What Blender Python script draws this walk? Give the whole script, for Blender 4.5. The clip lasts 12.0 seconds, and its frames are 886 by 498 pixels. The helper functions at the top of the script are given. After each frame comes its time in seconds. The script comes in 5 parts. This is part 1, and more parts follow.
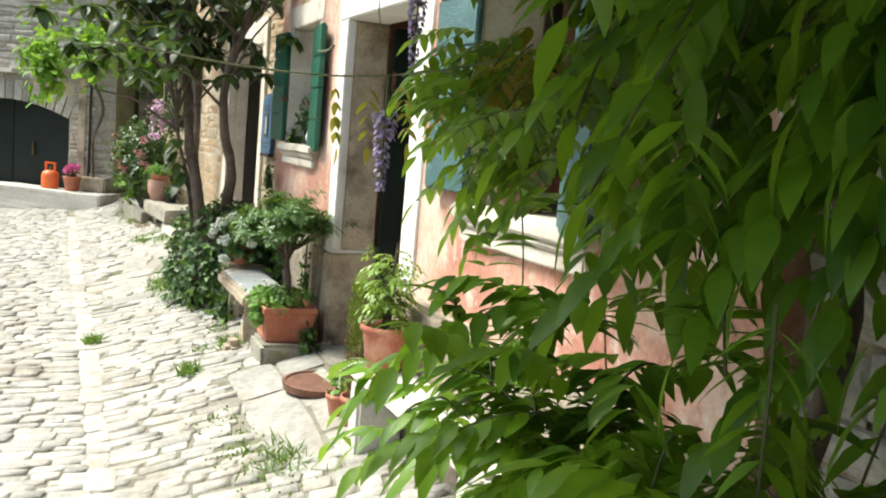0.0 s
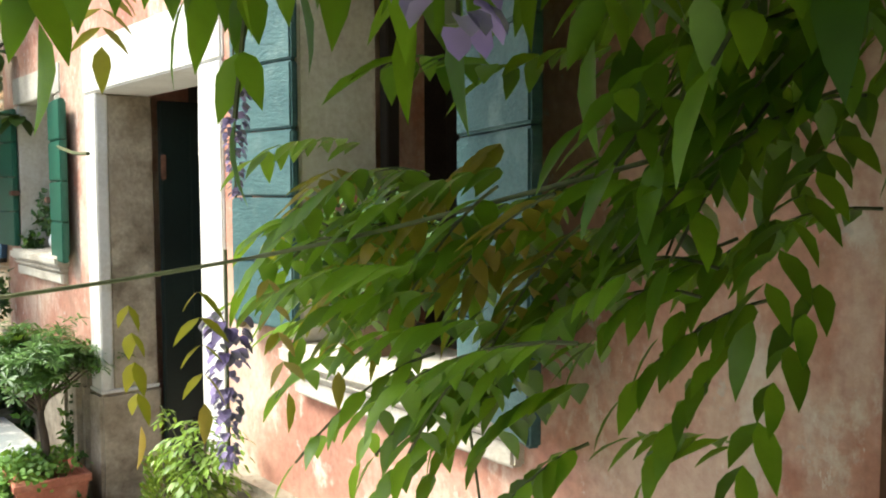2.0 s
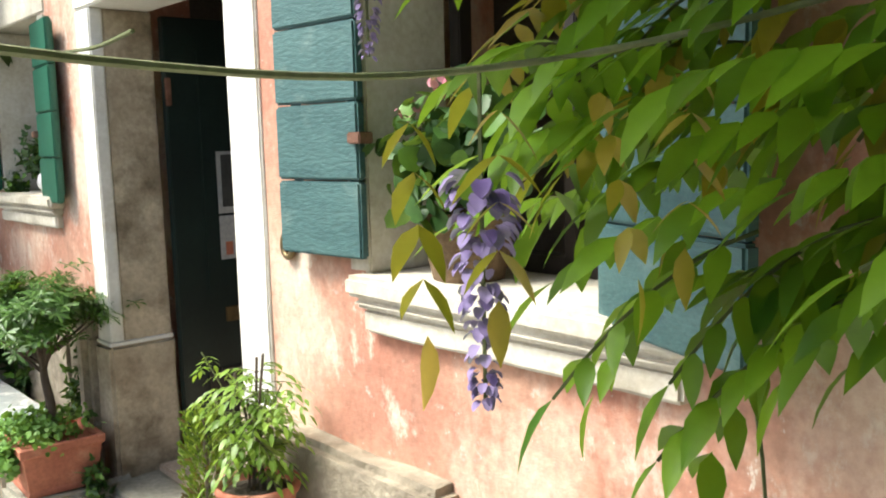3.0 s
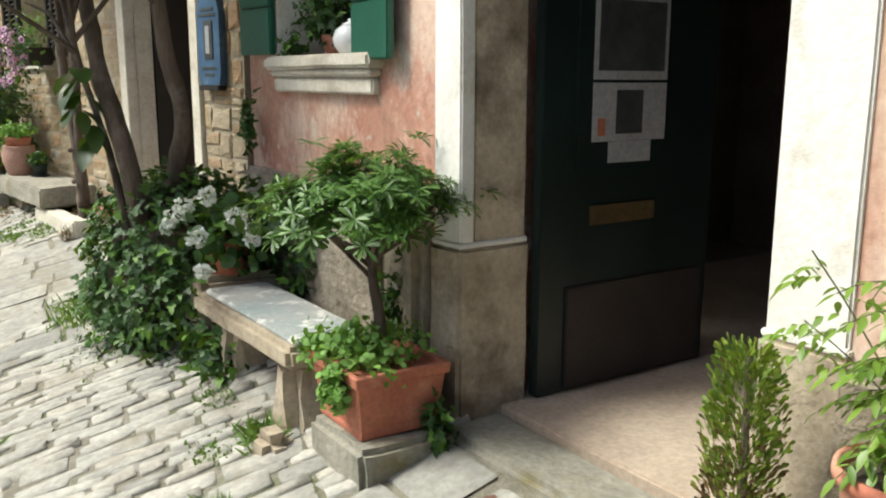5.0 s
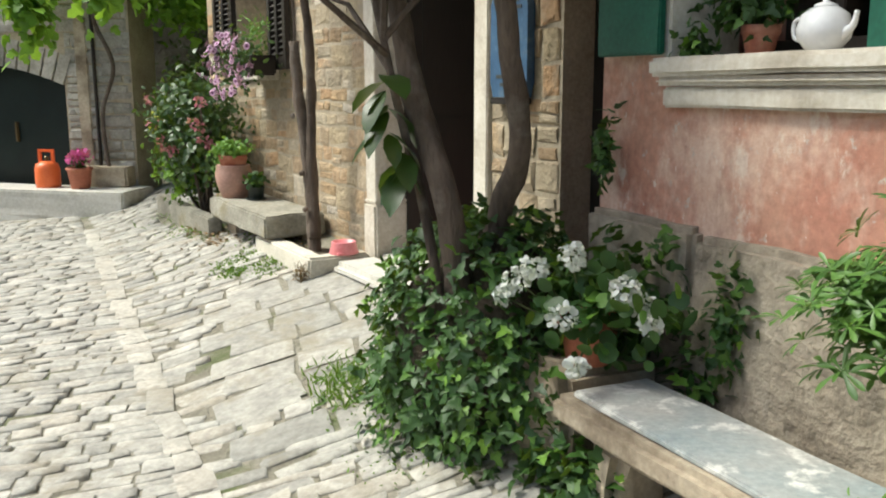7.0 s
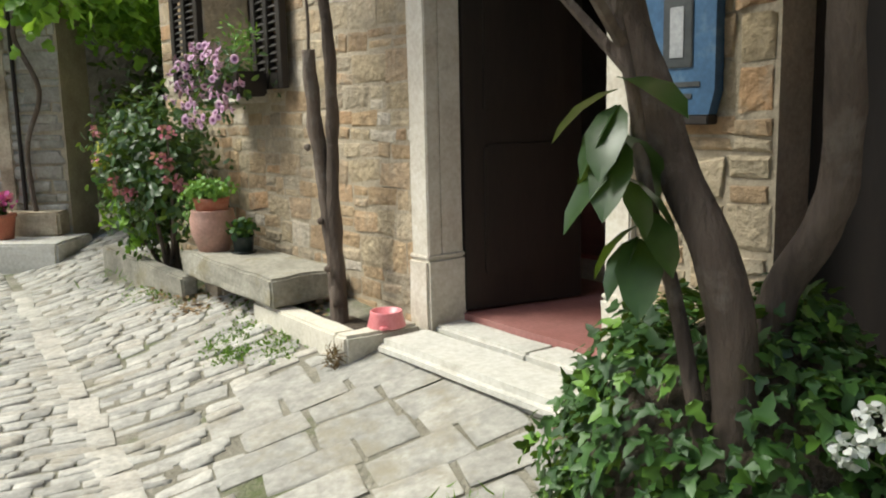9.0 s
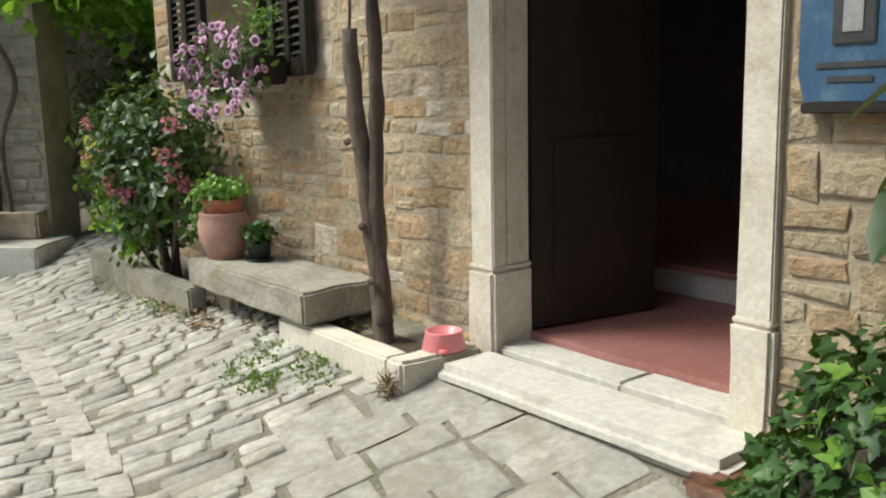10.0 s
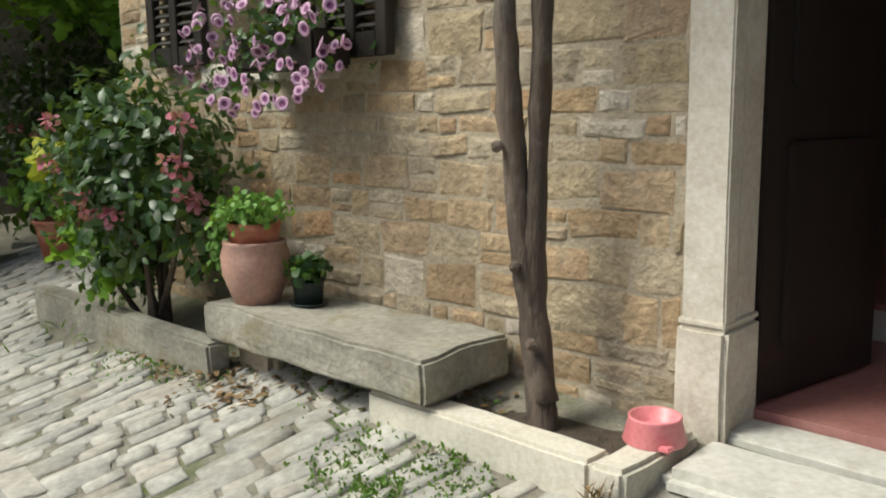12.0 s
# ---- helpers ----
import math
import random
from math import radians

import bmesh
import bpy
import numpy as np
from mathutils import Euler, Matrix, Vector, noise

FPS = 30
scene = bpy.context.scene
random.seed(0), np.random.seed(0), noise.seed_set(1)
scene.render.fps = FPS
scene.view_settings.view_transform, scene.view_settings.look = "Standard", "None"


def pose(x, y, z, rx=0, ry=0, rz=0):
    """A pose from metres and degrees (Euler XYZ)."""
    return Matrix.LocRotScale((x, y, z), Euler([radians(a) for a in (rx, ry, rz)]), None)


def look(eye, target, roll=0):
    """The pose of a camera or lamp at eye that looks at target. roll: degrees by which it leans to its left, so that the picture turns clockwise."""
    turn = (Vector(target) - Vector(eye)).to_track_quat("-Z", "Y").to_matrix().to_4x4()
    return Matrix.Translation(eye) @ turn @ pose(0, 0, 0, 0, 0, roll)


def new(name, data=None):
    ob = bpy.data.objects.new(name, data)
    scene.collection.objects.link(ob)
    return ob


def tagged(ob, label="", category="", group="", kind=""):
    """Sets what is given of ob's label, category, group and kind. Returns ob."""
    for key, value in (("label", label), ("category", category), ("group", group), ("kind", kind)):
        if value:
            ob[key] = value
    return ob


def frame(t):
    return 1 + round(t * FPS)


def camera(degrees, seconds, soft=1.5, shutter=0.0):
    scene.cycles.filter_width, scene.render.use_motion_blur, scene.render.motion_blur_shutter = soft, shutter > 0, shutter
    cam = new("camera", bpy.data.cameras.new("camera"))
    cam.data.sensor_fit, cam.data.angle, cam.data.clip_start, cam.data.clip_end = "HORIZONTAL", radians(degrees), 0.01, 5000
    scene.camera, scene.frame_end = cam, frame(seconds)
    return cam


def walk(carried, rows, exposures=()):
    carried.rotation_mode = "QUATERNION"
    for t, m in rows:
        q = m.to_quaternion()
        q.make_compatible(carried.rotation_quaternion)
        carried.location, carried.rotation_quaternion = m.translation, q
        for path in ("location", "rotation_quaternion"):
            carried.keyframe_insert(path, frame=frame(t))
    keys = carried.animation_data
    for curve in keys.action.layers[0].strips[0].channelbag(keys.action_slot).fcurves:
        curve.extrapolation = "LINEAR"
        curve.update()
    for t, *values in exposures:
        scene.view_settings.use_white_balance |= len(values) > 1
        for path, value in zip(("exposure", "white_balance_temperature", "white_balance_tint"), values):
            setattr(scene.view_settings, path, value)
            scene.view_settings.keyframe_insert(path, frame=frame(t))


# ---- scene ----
cam = camera(53.9, 12.0, soft=2.0)
PATH = [
    (0, (0.165, -0.057, 1.483), (0.108, 1.927, 1.235), 5.0),
    (0.5, (0.082, 0.109, 1.542), (0.146, 2.093, 1.297), 4.4),
    (1, (0.015, 0.374, 1.582), (0.186, 2.358, 1.393), 3.3),
    (1.5, (-0.003, 0.682, 1.646), (0.270, 2.656, 1.492), 2.4),
    (2, (-0.048, 0.934, 1.691), (0.415, 2.875, 1.559), -0.1),
    (2.5, (-0.165, 1.160, 1.644), (0.373, 3.077, 1.463), -1.6),
    (4.5, (-0.804, 2.196, 1.322), (-0.389, 4.117, 0.952), -1.0),
    (5, (-1.12, 2.558, 1.275), (-0.841, 4.5, 0.889), 0.2),
    (5.5, (-1.339, 2.852, 1.241), (-1.259, 4.807, 0.83), -0.2),
    (6, (-1.57, 3.149, 1.225), (-1.565, 5.111, 0.833), 1.7),
    (6.5, (-1.77, 3.436, 1.27), (-1.768, 5.401, 0.897), 0.8),
    (7, (-1.946, 3.777, 1.274), (-1.969, 5.743, 0.909), -0.1),
    (7.5, (-2.123, 4.085, 1.274), (-2.075, 6.054, 0.925), 0.3),
    (9.5, (-2.826, 5.317, 1.251), (-2.639, 7.284, 0.939), -1.5),
    (10, (-2.991, 5.587, 1.243), (-2.751, 7.545, 0.916), -1.2),
    (10.5, (-3.132, 5.87, 1.234), (-2.778, 7.807, 0.883), -1.2),
    (11, (-3.324, 6.205, 1.226), (-2.952, 8.134, 0.849), -2.0),
    (11.5, (-3.521, 6.489, 1.226), (-3.098, 8.412, 0.879), -1.6),
    (12, (-3.723, 6.808, 1.223), (-3.223, 8.716, 0.895), -0.9),
]
EXPOSURES = [(t, stops, 6450, 5) for t, stops in ((0.0, 1.0), (1.5, 1.1), (2.5, 1.25), (4.5, 0.33), (5.5, 0.66), (7.5, 0.5), (9.5, 0.3), (12.0, 0.08))]
walk(cam, [(t, look(eye, target, roll)) for t, eye, target, roll in PATH], EXPOSURES)

# ---- world and sun: bright, thinly overcast day ----
world = bpy.data.worlds.new("sky")
scene.world = world
world.use_nodes = True
wn = world.node_tree.nodes
sky = wn.new("ShaderNodeTexSky")
sky.sky_type, sky.sun_disc = "NISHITA", False
SUN_ELEV, SUN_AZ = 54.0, 274.0
sky.sun_elevation, sky.sun_rotation = radians(SUN_ELEV), radians(SUN_AZ)
sky.dust_density, sky.air_density = 4.0, 1.0
world.node_tree.links.new(sky.outputs[0], wn["Background"].inputs[0])
wn["Background"].inputs[1].default_value = 0.15
sun = new("sun", bpy.data.lights.new("sun", "SUN"))
sun.data.energy, sun.data.angle, sun.data.color = 3.1, radians(18), (1.0, 0.985, 0.9)
saz, sel = radians(SUN_AZ), radians(SUN_ELEV)
sun_from = Vector((math.sin(saz) * math.cos(sel), math.cos(saz) * math.cos(sel), math.sin(sel)))
sun.matrix_world = look(sun_from * 30, (0, 0, 0))

# ---- materials ----
def material(name, rough=0.8, metal=0.0):
    m = bpy.data.materials.new(name)
    m.use_nodes = True
    b = m.node_tree.nodes["Principled BSDF"]
    b.inputs["Roughness"].default_value, b.inputs["Metallic"].default_value = rough, metal
    return m, m.node_tree.nodes, m.node_tree.links, b


def ramp(nodes, stops):
    r = nodes.new("ShaderNodeValToRGB")
    e = r.color_ramp.elements
    while len(e) < len(stops):
        e.new(0.5)
    for el, (p, c) in zip(e, stops):
        el.position, el.color = p, (*c, 1)
    return r


def noisy(nodes, links, scale, detail=6.0, rough=0.6, stretch=None, world_space=False):
    tc = nodes.new("ShaderNodeTexCoord")
    n = nodes.new("ShaderNodeTexNoise")
    n.inputs["Scale"].default_value, n.inputs["Detail"].default_value, n.inputs["Roughness"].default_value = scale, detail, rough
    src = tc.outputs["Object"]
    if world_space:
        g = nodes.new("ShaderNodeNewGeometry")
        src = g.outputs["Position"]
    if stretch:
        mp = nodes.new("ShaderNodeMapping")
        mp.inputs["Scale"].default_value = stretch
        links.new(src, mp.inputs["Vector"])
        src = mp.outputs["Vector"]
    links.new(src, n.inputs["Vector"])
    return n.outputs["Fac"]


def mixed(nodes, links, fac, a, b, mode="MIX"):
    m = nodes.new("ShaderNodeMix")
    m.data_type, m.blend_type = "RGBA", mode
    for k, v in ((0, fac), (6, a), (7, b)):
        if isinstance(v, (int, float)):
            m.inputs[k].default_value = v
        elif isinstance(v, tuple):
            m.inputs[k].default_value = (*v, 1)
        else:
            links.new(v, m.inputs[k])
    return m.outputs[2]


def bump(nodes, links, b, height, strength, distance=0.02):
    bp = nodes.new("ShaderNodeBump")
    bp.inputs["Strength"].default_value, bp.inputs["Distance"].default_value = strength, distance
    links.new(height, bp.inputs["Height"])
    links.new(bp.outputs[0], b.inputs["Normal"])


def random_value(nodes, island):
    if island:
        return nodes.new("ShaderNodeNewGeometry").outputs["Random Per Island"]
    return nodes.new("ShaderNodeObjectInfo").outputs["Random"]


def surface(name, dark, light, scale=6.0, fine=60.0, rough=0.85, relief=0.35, depth=0.015, stain=None, stain_scale=1.5, stretch=None, metal=0.0, world_space=True, stain_at=(0.55, 0.7)):
    """Two scales of noise between two colours, optional stains, fine relief."""
    m, n, l, b = material(name, rough, metal)
    big = noisy(n, l, scale, stretch=stretch, world_space=world_space)
    small = noisy(n, l, fine, stretch=stretch, world_space=world_space)
    r = ramp(n, [(0.3, dark), (0.7, light)])
    l.new(big, r.inputs[0])
    c = mixed(n, l, 0.35, r.outputs[0], ramp_from(n, l, small), "OVERLAY")
    if stain:
        s = ramp(n, [(stain_at[0], (0, 0, 0)), (stain_at[1], (1, 1, 1))])
        l.new(noisy(n, l, stain_scale, 8, 0.65, world_space=world_space), s.inputs[0])
        c = mixed(n, l, s.outputs[0], c, stain)
    l.new(c, b.inputs["Base Color"])
    bump(n, l, b, small, relief, depth)
    return m


def ramp_from(n, l, fac):
    r = ramp(n, [(0.3, (0.25, 0.25, 0.25)), (0.7, (0.75, 0.75, 0.75))])
    l.new(fac, r.inputs[0])
    return r.outputs[0]


def pieces_material(name, colours, island=False, fine=45.0, rough=0.85, relief=0.6, depth=0.012, dirt=None, dirt_scale=3.0):
    """Stones and bricks: each its own tone, with grain, mottling and dirt."""
    m, n, l, b = material(name, rough)
    r = ramp(n, [(i / max(1, len(colours) - 1), c) for i, c in enumerate(colours)])
    l.new(random_value(n, island), r.inputs[0])
    big, small = noisy(n, l, 9, world_space=True), noisy(n, l, fine, world_space=True)
    c = mixed(n, l, 0.45, r.outputs[0], ramp_from(n, l, big), "OVERLAY")
    c = mixed(n, l, 0.4, c, ramp_from(n, l, small), "OVERLAY")
    if dirt:
        s = ramp(n, [(0.52, (0, 0, 0)), (0.72, (1, 1, 1))])
        l.new(noisy(n, l, dirt_scale, 8, 0.7, world_space=True), s.inputs[0])
        c = mixed(n, l, s.outputs[0], c, dirt)
    l.new(c, b.inputs["Base Color"])
    bump(n, l, b, small, relief, depth)
    return m


def leaf_material(name, dark, light, rough=0.45, through_light=0.35, tip=None):
    m, n, l, b = material(name, rough)
    r = ramp(n, [(0.0, dark), (0.8, light)] + ([(1.0, tip)] if tip else []))
    l.new(random_value(n, True), r.inputs[0])
    c = mixed(n, l, 0.3, r.outputs[0], ramp_from(n, l, noisy(n, l, 40, world_space=True)), "OVERLAY")
    l.new(c, b.inputs["Base Color"])
    t = n.new("ShaderNodeBsdfTranslucent")
    l.new(mixed(n, l, 0.5, c, (0.35, 0.5, 0.03), "MIX"), t.inputs[0])
    mx = n.new("ShaderNodeMixShader")
    mx.inputs[0].default_value = through_light
    l.new(b.outputs[0], mx.inputs[1])
    l.new(t.outputs[0], mx.inputs[2])
    l.new(mx.outputs[0], n["Material Output"].inputs[0])
    return m


def petal_material(name, dark, light):
    return leaf_material(name, dark, light, 0.6, 0.25)


def pink_plaster():
    """Faded plaster: rose and salmon areas, cream washed-out patches, small scrapes and dark grime."""
    m, n, l, b = material("pink_plaster", 0.93)
    r = ramp(n, [(0.25, (0.39, 0.145, 0.10)), (0.48, (0.48, 0.24, 0.17)), (0.75, (0.55, 0.365, 0.265))])
    l.new(noisy(n, l, 1.9, 7, 0.62, world_space=True), r.inputs[0])
    c = r.outputs[0]
    fine = noisy(n, l, 38, world_space=True)
    for scale, lo, hi, col, stretch in ((1.6, 0.50, 0.60, (0.66, 0.50, 0.40), (1, 1, 0.6)), (6.5, 0.57, 0.64, (0.66, 0.56, 0.47), (1, 1, 0.6)), (15, 0.61, 0.66, (0.52, 0.45, 0.39), None), (26, 0.64, 0.67, (0.70, 0.62, 0.54), (1, 1, 0.5)), (4.0, 0.58, 0.72, (0.33, 0.18, 0.13), (1, 1, 0.35))):
        k = ramp(n, [(lo, (0, 0, 0)), (hi, (0.85, 0.85, 0.85))])
        l.new(noisy(n, l, scale, 9, 0.68, stretch=stretch, world_space=True), k.inputs[0])
        c = mixed(n, l, k.outputs[0], c, col)
    c = mixed(n, l, 0.35, c, ramp_from(n, l, fine), "OVERLAY")
    l.new(c, b.inputs["Base Color"])
    bump(n, l, b, noisy(n, l, 14, 9, 0.7, world_space=True), 0.5, 0.012)
    return m


PINK = pink_plaster()
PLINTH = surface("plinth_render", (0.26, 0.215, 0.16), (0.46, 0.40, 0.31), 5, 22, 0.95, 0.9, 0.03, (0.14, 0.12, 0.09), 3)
LIME = surface("dressed_limestone", (0.55, 0.50, 0.41), (0.70, 0.66, 0.57), 5, 50, 0.85, 0.3, 0.008, (0.34, 0.29, 0.22), 2.2)
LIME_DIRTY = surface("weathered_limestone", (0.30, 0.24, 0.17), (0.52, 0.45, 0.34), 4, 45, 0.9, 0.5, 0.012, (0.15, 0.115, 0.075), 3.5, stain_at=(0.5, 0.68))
# whitewash of the street faces, with their sunlit brightness put into the colour
SUNLIT_WHITEWASH = surface("sunlit_whitewashed_stone", (0.66, 0.64, 0.59), (0.80, 0.79, 0.75), 3, 50, 0.85, 0.3, 0.008, (0.52, 0.47, 0.38), 3.5, stain_at=(0.58, 0.72))
SLAB = surface("grey_stone_slab", (0.22, 0.21, 0.17), (0.36, 0.34, 0.28), 5, 40, 0.9, 0.6, 0.015, (0.20, 0.17, 0.08), 4)
MARBLE = surface("bluish_marble_top", (0.24, 0.31, 0.33), (0.42, 0.41, 0.38), 3, 50, 0.5, 0.25, 0.006, (0.70, 0.70, 0.66), 9, stain_at=(0.54, 0.62))
STEP = surface("worn_step_stone", (0.48, 0.47, 0.42), (0.66, 0.64, 0.58), 3, 40, 0.7, 0.3, 0.008, (0.36, 0.34, 0.28), 3)
CONCRETE = surface("pale_concrete", (0.52, 0.49, 0.41), (0.68, 0.64, 0.54), 4, 60, 0.9, 0.3, 0.008, (0.36, 0.31, 0.22), 3)
MORTAR = surface("mortar", (0.33, 0.275, 0.195), (0.47, 0.405, 0.30), 6, 60, 0.95, 0.5, 0.015)
SOIL = surface("street_soil", (0.19, 0.175, 0.13), (0.31, 0.29, 0.235), 5, 60, 0.97, 0.8, 0.03, (0.10, 0.13, 0.04), 2.2)
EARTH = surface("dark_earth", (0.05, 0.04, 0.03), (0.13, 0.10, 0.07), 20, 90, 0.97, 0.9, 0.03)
WALL_TONES = [(0.28, 0.195, 0.115), (0.38, 0.27, 0.155), (0.43, 0.32, 0.195), (0.32, 0.27, 0.19), (0.40, 0.25, 0.13), (0.44, 0.365, 0.255), (0.36, 0.285, 0.175), (0.57, 0.52, 0.43)]
STONES = pieces_material("wall_stone", WALL_TONES, fine=28, relief=1.0, depth=0.02, dirt=(0.36, 0.31, 0.23), dirt_scale=5.0)
COBBLE = pieces_material("cobble_stone", [(0.27, 0.262, 0.235), (0.385, 0.375, 0.335), (0.32, 0.31, 0.275), (0.44, 0.425, 0.38), (0.36, 0.335, 0.285)], fine=35, dirt=(0.24, 0.21, 0.15))
COBBLE_REST = pieces_material("cobble_stone_rest", [(0.27, 0.262, 0.235), (0.385, 0.375, 0.335), (0.32, 0.31, 0.275), (0.44, 0.425, 0.38), (0.36, 0.335, 0.285)], island=True, fine=35, dirt=(0.24, 0.21, 0.15))
STRIP = pieces_material("pale_strip_stone", [(0.34, 0.325, 0.285), (0.46, 0.44, 0.385), (0.40, 0.375, 0.325)], fine=35, dirt=(0.28, 0.25, 0.19))
FLAG = pieces_material("flagstone", [(0.25, 0.245, 0.22), (0.34, 0.33, 0.295), (0.29, 0.28, 0.25), (0.38, 0.365, 0.32)], fine=30, dirt=(0.25, 0.22, 0.15))
TERRA = surface("terracotta", (0.36, 0.115, 0.07), (0.47, 0.175, 0.105), 6, 60, 0.8, 0.15, 0.004, (0.60, 0.34, 0.24), 3)
TERRA_PALE = surface("pinkish_terracotta", (0.40, 0.22, 0.17), (0.50, 0.31, 0.25), 6, 60, 0.85, 0.15, 0.004, (0.33, 0.24, 0.18), 3)
GREEN = surface("green_shutter_paint", (0.012, 0.09, 0.055), (0.02, 0.125, 0.08), 3, 60, 0.45, 0.15, 0.004, world_space=False)
BLUEGREEN = surface("faded_bluegreen_paint", (0.035, 0.095, 0.10), (0.07, 0.15, 0.15), 3, 40, 0.55, 0.5, 0.008, (0.13, 0.21, 0.20), 7, stretch=(1, 1, 3))
DOORDARK = surface("dark_green_door", (0.006, 0.013, 0.012), (0.012, 0.024, 0.021), 3, 60, 0.4, 0.1, 0.003)
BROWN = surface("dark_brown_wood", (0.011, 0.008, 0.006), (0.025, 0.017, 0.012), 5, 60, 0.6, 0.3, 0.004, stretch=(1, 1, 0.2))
BARK = surface("bark", (0.065, 0.048, 0.036), (0.17, 0.13, 0.10), 8, 50, 0.95, 0.9, 0.02, (0.20, 0.17, 0.14), 5, stretch=(1, 1, 0.25))
STEM = surface("green_stem", (0.05, 0.07, 0.02), (0.12, 0.13, 0.05), 20, 80, 0.8, 0.3, 0.003)
REDFLOOR = surface("red_floor_paint", (0.30, 0.125, 0.11), (0.38, 0.185, 0.165), 3, 50, 0.45, 0.1, 0.003)
# room plaster; the shade of the unlit rooms is put into its colour
ROOM_SHADE = surface("room_shade_plaster", (0.10, 0.085, 0.07), (0.16, 0.135, 0.11), 3, 50, 0.95, 0.1, 0.004)
PINKPLASTIC = surface("pink_plastic", (0.66, 0.20, 0.22), (0.72, 0.25, 0.27), 4, 60, 0.4, 0.03, 0.001)
ORANGE = surface("orange_steel", (0.75, 0.13, 0.03), (0.82, 0.18, 0.05), 4, 60, 0.4, 0.05, 0.001)
WHITE = surface("white_ceramic", (0.74, 0.75, 0.76), (0.80, 0.81, 0.82), 4, 60, 0.25, 0.02, 0.001)
PAPER = surface("paper_sheet", (0.28, 0.29, 0.30), (0.36, 0.37, 0.38), 4, 60, 0.8, 0.02, 0.001)
DARKPRINT = surface("dark_print", (0.03, 0.035, 0.04), (0.07, 0.075, 0.07), 9, 60, 0.5, 0.02, 0.001)
BRASS = surface("brass_plate", (0.12, 0.085, 0.04), (0.22, 0.16, 0.08), 6, 60, 0.4, 0.05, 0.001, metal=0.6)
BLUE = surface("blue_sign_paint", (0.03, 0.085, 0.17), (0.055, 0.13, 0.235), 6, 60, 0.5, 0.1, 0.002, (0.14, 0.21, 0.27), 6)
OLDSTONE = surface("dark_old_stone", (0.075, 0.07, 0.055), (0.18, 0.165, 0.13), 5, 25, 0.95, 0.9, 0.03, (0.06, 0.075, 0.03), 3)
GREYSTONE = pieces_material("grey_stone", [(0.26, 0.25, 0.21), (0.36, 0.34, 0.29), (0.31, 0.29, 0.25), (0.42, 0.40, 0.35)], fine=35, relief=0.8)
ROPE = surface("rope", (0.22, 0.23, 0.13), (0.32, 0.33, 0.20), 20, 90, 0.9, 0.4, 0.003)
IRON = surface("rusty_iron", (0.12, 0.06, 0.04), (0.26, 0.13, 0.09), 12, 70, 0.7, 0.4, 0.006, (0.30, 0.22, 0.17), 7, metal=0.3)
ROOF = surface("roof_tile", (0.35, 0.16, 0.10), (0.45, 0.25, 0.16), 6, 40, 0.9, 0.5, 0.02)

L_WIST = leaf_material("wisteria_leaf", (0.04, 0.13, 0.010), (0.19, 0.37, 0.022), 0.45, 0.45)
L_WIST_Y = leaf_material("yellowing_wisteria_leaf", (0.28, 0.22, 0.02), (0.40, 0.27, 0.04), 0.5, 0.4)
L_IVY = leaf_material("ivy_leaf", (0.014, 0.05, 0.010), (0.05, 0.125, 0.022), 0.52, 0.14, (0.15, 0.30, 0.03))
L_SHRUB = leaf_material("pittosporum_leaf", (0.026, 0.08, 0.014), (0.09, 0.19, 0.035), 0.45, 0.15)
L_LIGHT = leaf_material("light_green_leaf", (0.10, 0.23, 0.04), (0.20, 0.38, 0.08), 0.55, 0.25)
L_NANDINA = leaf_material("nandina_leaf", (0.10, 0.20, 0.03), (0.24, 0.38, 0.06), 0.4, 0.35)
L_THUJA = leaf_material("thuja_spray", (0.06, 0.125, 0.012), (0.18, 0.25, 0.02), 0.6, 0.2)
L_ROSE = leaf_material("rose_leaf", (0.018, 0.05, 0.014), (0.05, 0.11, 0.028), 0.4, 0.2)
L_DARK = leaf_material("loquat_leaf", (0.015, 0.04, 0.010), (0.04, 0.085, 0.02), 0.35, 0.15)
L_VINE = leaf_material("vine_leaf", (0.09, 0.22, 0.02), (0.22, 0.42, 0.05), 0.5, 0.45)
L_GRASS = leaf_material("weed_blade", (0.06, 0.14, 0.02), (0.14, 0.26, 0.05), 0.6, 0.3)
P_WHITE = petal_material("white_petal", (0.72, 0.74, 0.72), (0.82, 0.83, 0.80))
P_PURPLE = petal_material("wisteria_flower", (0.16, 0.10, 0.32), (0.36, 0.27, 0.55))
P_LILAC = petal_material("petunia_petal", (0.50, 0.22, 0.42), (0.68, 0.42, 0.60))
P_VIOLET = petal_material("petunia_throat", (0.16, 0.03, 0.14), (0.24, 0.06, 0.20))
P_PINK = petal_material("rose_petal", (0.42, 0.08, 0.14), (0.66, 0.26, 0.34))
P_MAGENTA = petal_material("magenta_petal", (0.62, 0.04, 0.30), (0.75, 0.10, 0.42))
P_YELLOW = petal_material("yellow_leaf", (0.50, 0.52, 0.04), (0.62, 0.62, 0.10))
DRYLEAF = leaf_material("dry_leaf", (0.10, 0.055, 0.025), (0.22, 0.14, 0.06), 0.8, 0.05)

# ---- helpers for meshes ----
FP = pose(1.546, 0.753, 0, 0, 0, -64)   # pink house: x towards the start, y into the wall
FB = pose(2.168, 1.303, 0, 0, 0, -59)   # stone house
FA = pose(-5.72, 13.1, 0, 0, 0, -10)   # arched house at the end of the street


def thing(name, m, label="", category="", group="", kind=""):
    e = new(name)
    e.matrix_world = m
    return tagged(e, label, category, group, kind)


